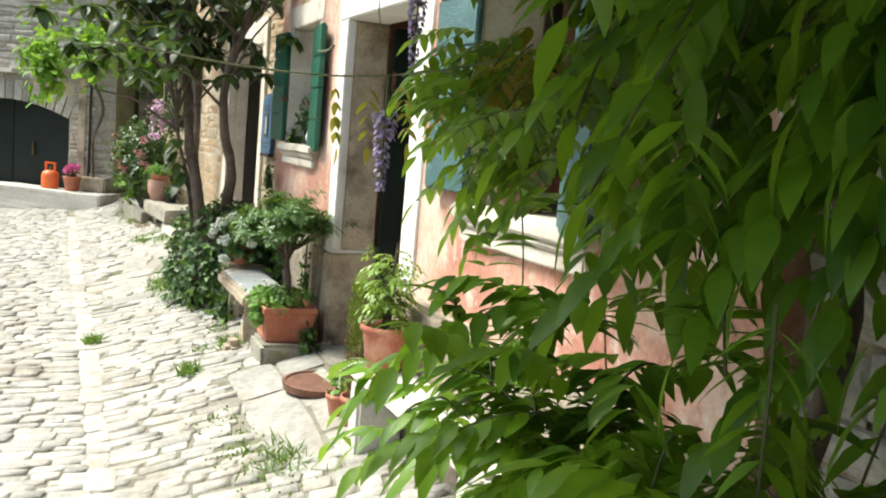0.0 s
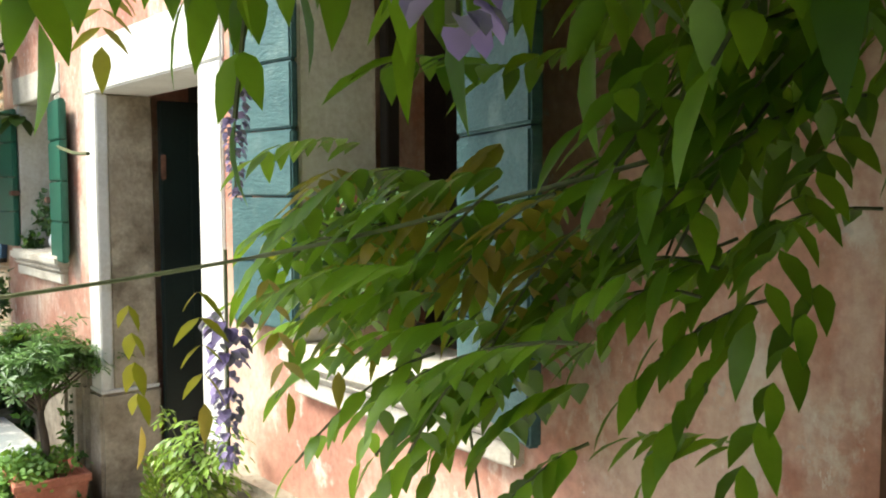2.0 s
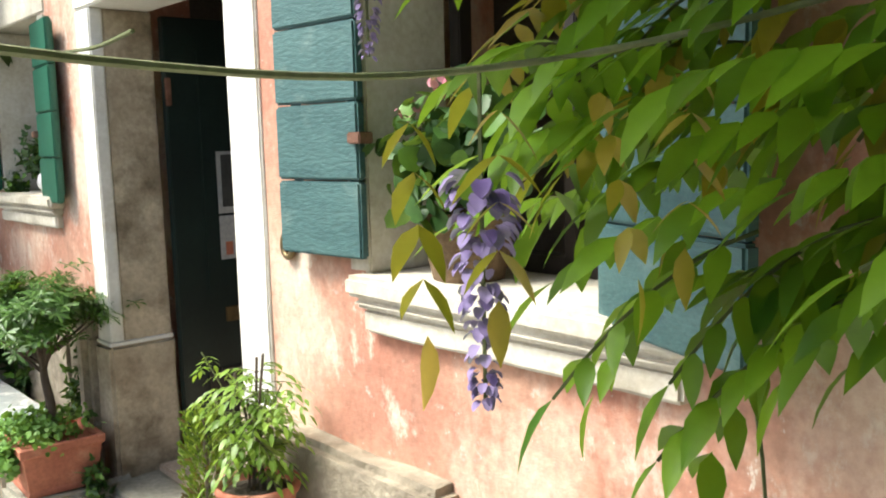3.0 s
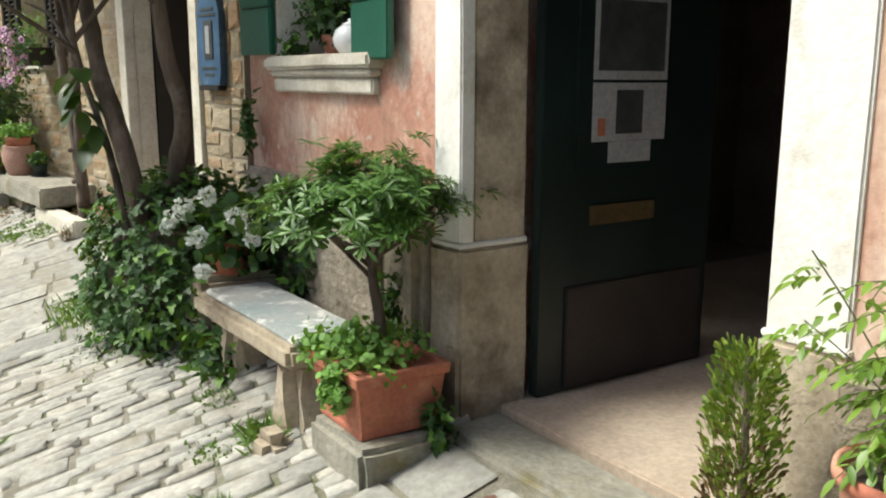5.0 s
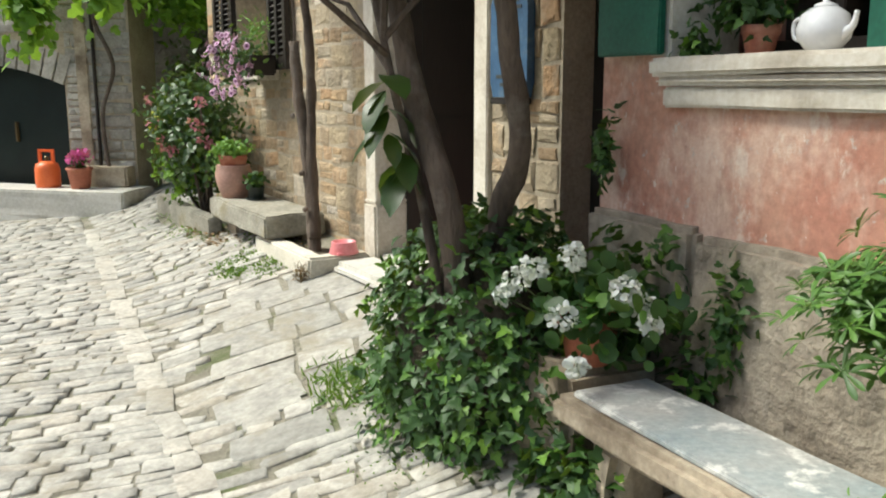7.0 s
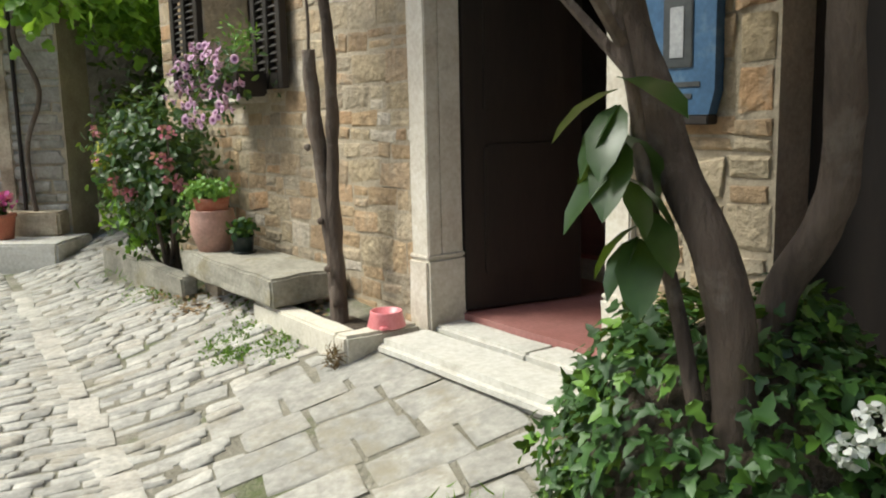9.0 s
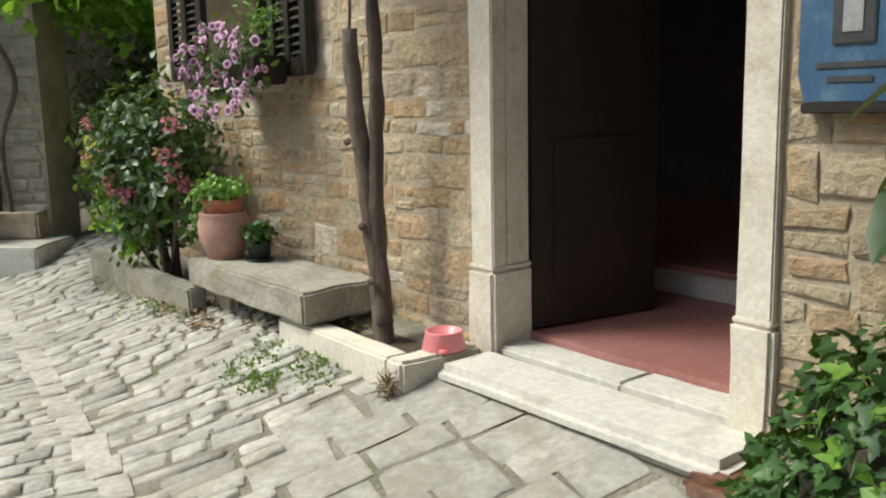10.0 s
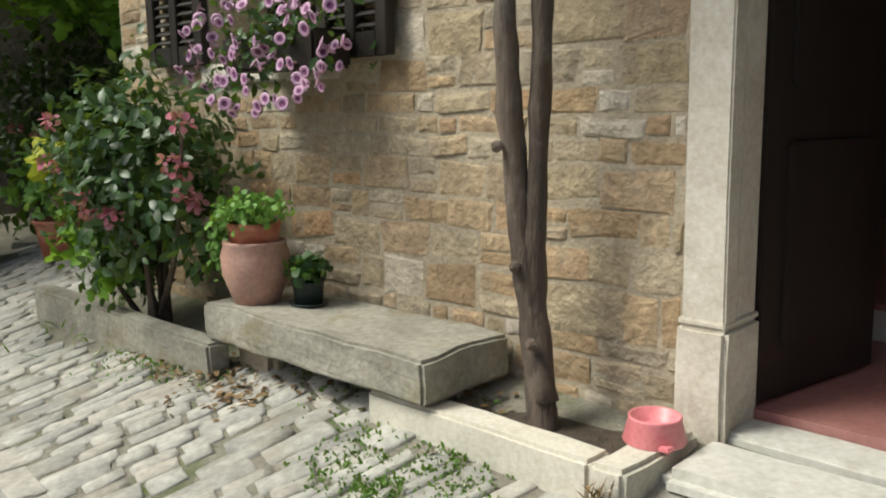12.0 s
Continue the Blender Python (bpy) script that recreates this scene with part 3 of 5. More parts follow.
part("frame", box(-10.6, -10.54, 0.3, 0.36, 1.42, 2.6, 0.004), BROWN, t)
part("frame", box(-10.98, -10.92, 0.3, 0.36, 1.42, 2.6, 0.004), BROWN, t)


# ---- doors ----
def bars(parent, x, y0, y1, z0, z1, rows, mat):
    for i in range(rows):
        z = z0 + (z1 - z0) * (i + 0.5) / rows
        part("print_line", box(x, x + 0.0015, y0, y1 - (0.03 if i % 3 == 2 else 0), z - 0.004, z + 0.004), mat, parent)


d = thing("door_1", FP, "dark green panelled door standing open inwards with notices", "door", kind="structure")
leaf_x = -4.99
part("leaf", box(leaf_x - 0.045, leaf_x, 0.28, 1.14, 0.18, 2.13, 0.004), DOORDARK, d)
part("kick_panel", box(leaf_x, leaf_x + 0.012, 0.40, 1.1, 0.19, 0.56, 0.005), surface("dark_kick_panel", (0.02, 0.016, 0.014), (0.035, 0.028, 0.024), 4, 60, 0.6, 0.1, 0.002), d, "dark brown kick panel")
part("upper_panel", box(leaf_x, leaf_x + 0.01, 0.42, 1.02, 0.92, 2.0, 0.006), DOORDARK, d)
part("letter_slot", box(leaf_x, leaf_x + 0.012, 0.50, 0.82, 0.77, 0.84, 0.004), BRASS, d, "worn brass letter slot")
n1 = part("notice", box(leaf_x + 0.0105, leaf_x + 0.014, 0.49, 0.85, 1.27, 1.55, 0.001), PAPER, d, "framed dark poster sheet")
part("poster_print", box(leaf_x + 0.0145, leaf_x + 0.016, 0.51, 0.83, 1.30, 1.535), DARKPRINT, n1)
n2 = part("notice", box(leaf_x + 0.0105, leaf_x + 0.0135, 0.49, 0.85, 1.06, 1.26, 0.001), PAPER, d, "pale paper notice with a grey picture")
part("notice_print", box(leaf_x + 0.014, leaf_x + 0.0155, 0.60, 0.73, 1.085, 1.235), DARKPRINT, n2)
part("notice_stamp", box(leaf_x + 0.014, leaf_x + 0.0155, 0.515, 0.55, 1.08, 1.14), TERRA, n2)
part("notice", box(leaf_x + 0.0105, leaf_x + 0.013, 0.57, 0.78, 0.985, 1.059, 0.001), PAPER, d)
part("hinge", box(leaf_x, leaf_x + 0.012, 0.275, 0.30, 1.75, 1.87, 0.003), IRON, d)

d = thing("door_2", FB @ pose(-8.81, 0.175, 0, 0, 0, -10), "dark brown door leaf standing open inwards", "door", kind="structure")
part("leaf", box(-0.045, 0.0, 0, 0.64, 0.34, 2.18, 0.004), BROWN, d)
part("panel", box(0.0, 0.014, 0.1, 0.54, 0.5, 1.1, 0.012), BROWN, d)
part("panel", box(0.0, 0.014, 0.1, 0.54, 1.25, 2.0, 0.012), BROWN, d)
sh = thing("shelf", FB, "dark wooden shelf unit standing inside the stone house", "shelf")
for z in (0.8, 1.15, 1.5):
    part("board", box(-8.5, -7.25, 2.3, 2.6, z, z + 0.03, 0.003), BROWN, sh)
for x in (-8.5, -7.28):
    part("upright", box(x, x + 0.03, 2.3, 2.6, 0.476, 1.9, 0.003), BROWN, sh)

# ---- steps, benches, kerbs ----
st = thing("doorstep", FP, "grey stone doorstep slab before the dark green door", "doorstep", kind="structure")
part("slab", rough_box(-5.03, -3.55, -0.09, 0.15, -0.15, 0.145, 0.02, 0.008, 5, 4), SLAB, st)
part("slab", rough_box(-5.03, -3.91, 0.152, 0.5, 0.0, 0.172, 0.008, 0.003, 4, 5), TAN, st)
st = thing("doorstep", FB, "pale worn stone doorstep with a rounded front edge", "doorstep", kind="structure")
part("tread", rough_box(-8.86, -7.60, -0.30, -0.005, 0.2, 0.282, 0.03, 0.004, 6, 6), STEP, st)
part("riser", rough_box(-8.83, -7.62, -0.25, 0.0, -0.1, 0.198, 0.01, 0.006, 4, 7), SLAB, st)
part("sill", rough_box(-8.83, -8.2, -0.004, 0.165, 0.1, 0.302, 0.012, 0.004, 4, 8), STEP, st)
part("sill", rough_box(-8.196, -7.76, -0.004, 0.165, 0.1, 0.305, 0.012, 0.004, 4, 9), STEP, st)
part("guard_stone", rough_box(-7.72, -7.5, -0.33, -0.12, -0.05, 0.24, 0.03, 0.015, 3, 10), IRON, st, "reddish rough guard stone")

b = thing("stone_bench", FP, "stone bench with a bluish marble slab on rough stone legs", "bench")
part("seat", rough_box(-6.33, -5.38, -0.475, -0.13, 0.30, 0.385, 0.02, 0.006, 6, 11), LIME_DIRTY, b)
part("slab", rough_box(-6.27, -5.40, -0.44, -0.17, 0.386, 0.408, 0.006, 0.003, 6, 12), MARBLE, b, "bluish grey marble slab with pale flaking patches")
part("leg", rough_box(-5.63, -5.45, -0.44, -0.2, -0.15, 0.3, 0.045, 0.03, 3, 13), LIME_DIRTY, b)
part("leg", rough_box(-6.25, -6.08, -0.42, -0.2, -0.15, 0.3, 0.045, 0.03, 3, 14), LIME_DIRTY, b)
single("ledge_stone", rough_box(-6.75, -6.34, -0.42, -0.06, -0.1, 0.43, 0.03, 0.012, 4, 15), LIME_DIRTY, FP, "rough stone block carrying the white geranium pot", "stone block")
single("loose_stone", rough_box(-5.52, -5.38, -0.56, -0.44, -0.1, 0.085, 0.035, 0.03, 3, 16), LIME_DIRTY, FP, "loose rounded stone lying beside the planter", "stone")

b = thing("stone_bench", FP, "whitish stone bench slab on an upright leg by the wall", "bench")
part("seat", rough_box(-3.60, -2.2, -0.34, -0.088, 0.375, 0.44, 0.015, 0.006, 6, 17), STEP, b)
part("leg", rough_box(-3.585, -3.46, -0.325, -0.1, -0.2, 0.374, 0.015, 0.008, 3, 18), STEP, b)
part("leg", rough_box(-2.42, -2.25, -0.325, -0.1, -0.2, 0.374, 0.015, 0.008, 3, 19), STEP, b)

b = thing("stone_bench", FB, "heavy grey lichen-stained stone slab used as a bench", "bench")
part("seat", rough_box(-10.80, -9.57, -0.46, -0.03, 0.315, 0.462, 0.012, 0.014, 6, 20), SLAB, b)
part("support", rough_box(-10.74, -10.5, -0.36, -0.05, -0.1, 0.314, 0.03, 0.02, 3, 21), LIME_DIRTY, b)
part("support", rough_box(-9.8, -9.62, -0.2, -0.05, -0.1, 0.314, 0.03, 0.02, 3, 22), LIME_DIRTY, b)
k = thing("kerb", FB, "cream rendered low kerb around the tree bed", "kerb", kind="structure")
part("wall", rough_box(-9.86, -8.985, -0.43, -0.31, -0.15, 0.302, 0.012, 0.005, 5, 23), CONCRETE, k)
part("end_block", rough_box(-8.98, -8.87, -0.44, -0.05, -0.15, 0.305, 0.014, 0.006, 3, 24), CONCRETE, k)
single("kerb_far", rough_box(-12.45, -10.72, -0.50, -0.40, -0.2, 0.31, 0.012, 0.008, 6, 25), SLAB, FB, "low grey stone kerb of the rose bed", "kerb", kind="structure")
single("soil_bed", rough_box(-9.85, -8.98, -0.315, 0.0, 0.0, 0.262, 0.01, 0.02, 6, 26), EARTH, FB, "dark soil with dry leaves round the tree", "soil", kind="structure")
single("soil_bed_rose", rough_box(-12.4, -10.78, -0.41, 0.0, 0.0, 0.19, 0.01, 0.02, 6, 27), EARTH, FB, "dark soil of the rose bed", "soil", kind="structure")


# ---- pots ----
def turned_pot(name, m, r, h, mat, label, rim=0.03, taper=0.72, group=""):
    """A terracotta pot with a rolled rim, a wall with thickness and earth in it."""
    t = thing(name, m, label, "plant pot", group)
    prof = [(r * taper * 0.9, 0), (r * taper, 0.004), (r * 0.93, h - rim), (r * 0.94, h - rim + 0.002), (r * 1.02, h - rim + 0.004), (r * 1.04, h - rim * 0.5), (r * 1.02, h), (r * 0.94, h), (r * 0.9, h - 0.02), (r * 0.86, h - 0.035)]
    part("pot", lathe(prof), mat, t, smooth=True)
    part("earth", lathe([(r * 0.5, h - 0.05), (r * 0.87, h - 0.03), (r * 0.6, h - 0.02)], 16), EARTH, t)
    return t


def crown(parent, leaves, mat, shape, name="foliage", fold=0.25, curl=0.25):
    ob = new(name, leaf_mesh(name, leaves, mat, shape, fold, curl))
    ob.parent = parent
    return ob


def flower_heads(rng, parent, centres, r, mat, petals=26, size=0.018, name="flower"):
    """Round heads of many small petals."""
    for c in centres:
        crown(parent, blob_leaves(rng, petals, c, (r, r, r * 0.8), size, 0.7, 0.1, 0.2), mat, ROUND, name, 0.15, 0.1)


def square_planter():
    t = thing("square_planter", FP @ pose(-5.165, -0.25, 0, 0, 0, -2), "square terracotta planter with a small clipped evergreen tree", "planter")
    part("base_stone", rough_box(-0.165, 0.225, -0.18, 0.18, -0.12, 0.165, 0.02, 0.014, 4, 30), SLAB, t, "rough grey stone block under the planter")
    bm = bmesh.new()
    rings = [(0.145, 0.166), (0.152, 0.172), (0.152, 0.19), (0.148, 0.195), (0.168, 0.345), (0.18, 0.35), (0.182, 0.385), (0.16, 0.386), (0.155, 0.36)]
    vs = [[bm.verts.new((sx * a, sy * a * 0.93, z)) for sx, sy in ((-1, -1), (1, -1), (1, 1), (-1, 1))] for a, z in rings]
    for p, q in zip(vs, vs[1:]):
        for i in range(4):
            bm.faces.new((p[i], p[(i + 1) % 4], q[(i + 1) % 4], q[i]))
    bm.faces.new(vs[0][::-1]); bm.faces.new(vs[-1])
    bmesh.ops.bevel(bm, geom=bm.edges[:], offset=0.003, segments=1, affect="EDGES")
    part("pot", bm, TERRA, t)
    rng = random.Random(5)
    base = Vector((0.01, 0.0, 0.37))
    line = smooth_line([base, (0.0, 0.01, 0.5), (-0.02, 0.0, 0.62), (-0.03, 0.0, 0.73)])
    bm = tube(line, [0.02 - 0.006 * i / len(line) for i in range(len(line))], 8, None, 0.2)
    top = Vector((-0.03, 0, 0.72))
    tips = []
    for i in range(26):
        a = rng.uniform(0, 2 * math.pi)
        rr = 0.28 * math.sqrt(rng.random())
        tip = Vector((-0.05 + rr * math.cos(a), rr * 0.9 * math.sin(a), 0.83 + 0.2 * (1 - (rr / 0.35) ** 2) * rng.uniform(0.35, 1.0)))
        mid = top.lerp(tip, 0.5) + Vector((0, 0, -0.02))
        part("branch", tube(smooth_line([top + Vector((0, 0, rng.uniform(-0.09, 0))), mid, tip], 3), [0.009, 0.008, 0.007, 0.006, 0.005, 0.004, 0.003], 5), BARK, t, smooth=True)
        tips.append((tip, (tip - mid).normalized()))
    part("trunk", bm, BARK, t, smooth=True)
    leaves = []
    for i in range(560):
        tip, d0 = tips[i % len(tips)]
        c = tip + Vector((rng.gauss(0, 0.05), rng.gauss(0, 0.05), rng.gauss(0.0, 0.04)))
        axis = (d0 + Vector((0, 0, 0.7)) + rnd_dir(rng) * 0.4).normalized()
        s1 = axis.orthogonal().normalized(); s2 = axis.cross(s1)
        for k in range(11):
            a = k * 2.4
            out = (s1 * math.cos(a) + s2 * math.sin(a))
            w = (out + axis * rng.uniform(-0.1, 0.9)).normalized()
            leaves.append((c, w, axis, rng.uniform(0.04, 0.062)))
    crown(t, leaves, L_SHRUB, PADDLE, "crown", 0.3, 0.3)
    low = blob_leaves(rng, 900, (0.0, -0.04, 0.42), (0.2, 0.19, 0.07), 0.023, 0.2, 0.4, 0.5)
    low += blob_leaves(rng, 330, (-0.17, -0.12, 0.38), (0.08, 0.08, 0.06), 0.023, 0.2, 0.3, 0.4)
    low += blob_leaves(rng, 300, (0.07, -0.19, 0.33), (0.07, 0.04, 0.08), 0.023, 0.2, 0.2, 0.4)
    crown(t, low, L_LIGHT, ROUND, "trailing_leaves", 0.2, 0.3)


square_planter()


def pinnate(rng, out, base, way, length, leaflet, pairs=5, sag=0.5):
    """One compound leaf: leaflets in pairs along a drooping rachis."""
    way = Vector(way).normalized()
    side = way.cross(Vector((0, 0, 1)))
    side = side.normalized() if side.length > 0.05 else Vector((1, 0, 0))
    pts = []
    for i in range(pairs + 1):
        f = (i + 1) / (pairs + 1)
        pts.append(Vector(base) + way * length * f + Vector((0, 0, -sag * length * f * f)))
    for i, q in enumerate(pts[:-1]):
        ax = (pts[i + 1] - q).normalized()
        for sg in (-1, 1):
            w = (side * sg * 0.9 + ax * 0.55 + Vector((0, 0, -0.18)) + rnd_dir(rng) * 0.18)
            out.append((q, w, Vector((0, 0, 1)) + rnd_dir(rng) * 0.3, leaflet * rng.uniform(0.8, 1.15)))
    out.append((pts[-1], (pts[-1] - pts[-2]), Vector((0, 0, 1)), leaflet * 1.15))
    return [Vector(base)] + pts


def nandina_pot():
    m = FP @ pose(-3.465, -0.215, 0.441)
    t = turned_pot("flower_pot", m, 0.115, 0.2, TERRA, "round terracotta pot with a light green leafy shrub")
    rng = random.Random(8)
    leaves, stalks = [], bmesh.new()
    for i in range(6):
        a = i * 1.05 + rng.uniform(-0.3, 0.3)
        lean, h = rng.uniform(0.02, 0.10), (0.40, 0.28, 0.36, 0.20, 0.33, 0.26)[i]
        tip = Vector((lean * math.cos(a), lean * math.sin(a), 0.18 + h))
        line = smooth_line([(0.025 * math.cos(a), 0.025 * math.sin(a), 0.16), (lean * 0.3 * math.cos(a), lean * 0.3 * math.sin(a), 0.16 + h * 0.5), tip], 5)
        part("stem", tube(line, 0.0042, 5), BARK, t)
        for k in range(15):
            b = rng.uniform(0, 6.28)
            q = line[rng.randrange(3, len(line))]
            pts = pinnate(rng, leaves, q, (math.cos(b), math.sin(b), rng.uniform(-0.1, 0.7)), rng.uniform(0.08, 0.15), 0.036, 4, 0.5)
            tube([q] + pts[1:], 0.0012, 4, stalks)
    for a, z in ((2.6, 0.55), (3.5, 0.42), (0.2, 0.52)):
        end = Vector((0.2 * math.cos(a), -0.12 * abs(math.sin(a)), z))
        line = smooth_line([(0, 0, 0.28), end * 0.6 + Vector((0, 0, 0.12)), end], 6)
        part("stem", tube(line, 0.002, 4), STEM, t)
        for k in range(7):
            pinnate(rng, leaves, line[5 + k], (math.cos(a) + rng.gauss(0, 0.6), rng.gauss(0, 0.6), 0.1), 0.09, 0.032, 3, 0.6)
    tagged(part("leaf_stalk", stalks, STEM, t), kind="stuff")
    crown(t, leaves, L_NANDINA, LANCE, "foliage", 0.15, 0.2)


nandina_pot()


def thuja_pot():
    gz = 0.05
    m = FP @ pose(-3.79, -0.21, gz)
    t = turned_pot("flower_pot", m @ pose(0, 0, 0), 0.085, 0.16, TERRA, "small terracotta pot with a yellow-green dwarf conifer")
    rng = random.Random(9)
    part("trunk", tube([(0, 0, 0.12), (0.005, 0, 0.4), (0, 0, 0.7)], [0.012, 0.01, 0.005], 6), BARK, t)
    green, brown = [], []
    for i in range(2600):
        z = rng.uniform(0.16, 0.71)
        rad = 0.078 * (1 - ((z - 0.45) / 0.36) ** 2) ** 0.5 * (1 + 0.35 * noise.noise(Vector((z * 14, 0, 0)))) if abs(z - 0.45) < 0.35 else 0.02
        a = rng.uniform(0, 6.28)
        k = rad * rng.uniform(0.3, 1.0)
        p = Vector((k * math.cos(a), k * math.sin(a), z))
        w = Vector((math.cos(a) * 0.6, math.sin(a) * 0.6, 0.8)) + rnd_dir(rng) * 0.4
        (green if z > 0.42 + rng.gauss(0, 0.1) else brown).append((p, w, rnd_dir(rng), rng.uniform(0.016, 0.03)))
    crown(t, green, L_THUJA, SPOON, "foliage", 0.2, 0.1)
    crown(t, brown, DRYLEAF, SPOON, "dry_foliage", 0.2, 0.1)


thuja_pot()
p = turned_pot("flower_pot", FP @ pose(-3.97, -0.24, 0.05), 0.075, 0.12, TERRA, "little terracotta pot with a green seedling on the paving")
crown(p, blob_leaves(random.Random(3), 90, (0, 0, 0.16), (0.08, 0.08, 0.06), 0.035, 0.2), L_LIGHT, OVAL)


def geranium():
    t = turned_pot("flower_pot", FP @ pose(-6.42, -0.28, 0.43), 0.1, 0.15, TERRA, "terracotta pot of white geraniums on the stone ledge")
    rng = random.Random(12)
    crown(t, blob_leaves(rng, 420, (0.02, 0.03, 0.17), (0.27, 0.19, 0.15), 0.055, 0.35, 0.3, 0.4), L_IVY, ROUND, "foliage", 0.1, 0.2)
    inv = (FP @ pose(-6.42, -0.28, 0.43)).inverted()
    heads = [FP @ Vector(v) for v in ((-6.62, -0.44, 0.77), (-6.54, -0.42, 0.82), (-6.44, -0.36, 0.87), (-6.38, -0.42, 0.70), (-6.25, -0.30, 0.80), (-6.18, -0.26, 0.71), (-6.66, -0.46, 0.71), (-6.28, -0.44, 0.58), (-6.24, -0.24, 0.75))]
    heads = [inv @ h - Vector((-0.05, 0.02, 0.09)) for h in heads]
    for h in heads:
        part("stem", tube(smooth_line([(0, 0, 0.12), h * 0.6 + Vector((0, 0, 0.03)), h], 4), 0.003, 4), STEM, t)
    for i, h in enumerate(heads):
        flower_heads(rng, t, [h], 0.04 if i < 5 else 0.028, P_WHITE, 80, 0.02)


geranium()

# second added panel, near black, filling the gap close to the street
single("gap_panel", rough_box(-7.12, -6.72, 0.16, 0.2, -0.2, 4.9, 0.004, 0.003, 3, 61), BROWN, FB, "narrow dark panel added to fill the gap between the houses", "door", kind="structure")

ic = thing("ivy_clump", FP @ pose(-4.965, -0.15, 0.06), "small clump of ivy at the foot of the planter", "ivy")
crown(ic, blob_leaves(random.Random(71), 150, (0, 0, 0.1), (0.07, 0.07, 0.12), 0.04, 0.2, 0.1, 0.4, 0.2), L_IVY, IVYLEAF)

# ---- ivy mound with the old tree ----
def ivy_mound():
    rng = random.Random(20)
    m = FP @ pose(-7.0, -0.30, 0.0)
    t = thing("ivy_mound", m, "dense dark green ivy mound covering the foot of a tree", "ivy")
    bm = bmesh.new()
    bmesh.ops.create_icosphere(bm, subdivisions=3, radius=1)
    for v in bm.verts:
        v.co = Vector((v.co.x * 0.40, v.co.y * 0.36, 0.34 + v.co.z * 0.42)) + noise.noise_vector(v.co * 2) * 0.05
    # added solid core in the dark earth colour keeps gaps between leaves dark
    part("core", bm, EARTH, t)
    leaves = blob_leaves(rng, 4600, (0, 0, 0.36), (0.52, 0.46, 0.50), 0.047, 0.82, -0.1, 0.13, 0.5)
    leaves += blob_leaves(rng, 1100, (-0.08, -0.06, 0.15), (0.5, 0.43, 0.3), 0.047, 0.75, -0.1, 0.2, 0.5)
    leaves += blob_leaves(rng, 700, (0.34, -0.1, 0.26), (0.3, 0.3, 0.3), 0.047, 0.7, -0.1, 0.2, 0.5)
    leaves += blob_leaves(rng, 120, (0.95, 0.22, 0.62), (0.1, 0.04, 0.2), 0.042, 0.2, 0.2, 0.5, 0.2)
    leaves += blob_leaves(rng, 380, (0.72, -0.12, 0.12), (0.25, 0.13, 0.14), 0.05, 0.2, 0.0, 0.3, 0.3)
    leaves += blob_leaves(rng, 260, (0.55, 0.18, 0.62), (0.22, 0.1, 0.25), 0.05, 0.2, 0.1, 0.4, 0.2)
    leaves += blob_leaves(rng, 160, (0.82, 0.22, 0.35), (0.14, 0.05, 0.3), 0.045, 0.2, 0.1, 0.4, 0.2)
    leaves = [l for l in leaves if l[0].z > -0.05]
    crown(t, leaves, L_IVY, IVYLEAF, "foliage", 0.15, 0.25)
    for i, (x, y, z, h, w) in enumerate(((1.62, 0.235, 0.25, 0.4, 0.12), (0.33, 0.235, 0.9, 0.3, 0.05)  )):
        crown(t, blob_leaves(rng, 90 if i else 150, (x, y, z + h / 2), (w, 0.03, h / 2), 0.042, 0.1, 0.1, 0.5, 0.3), L_IVY, IVYLEAF, "tendril", 0.15, 0.2)["kind"] = "stuff"


ivy_mound()


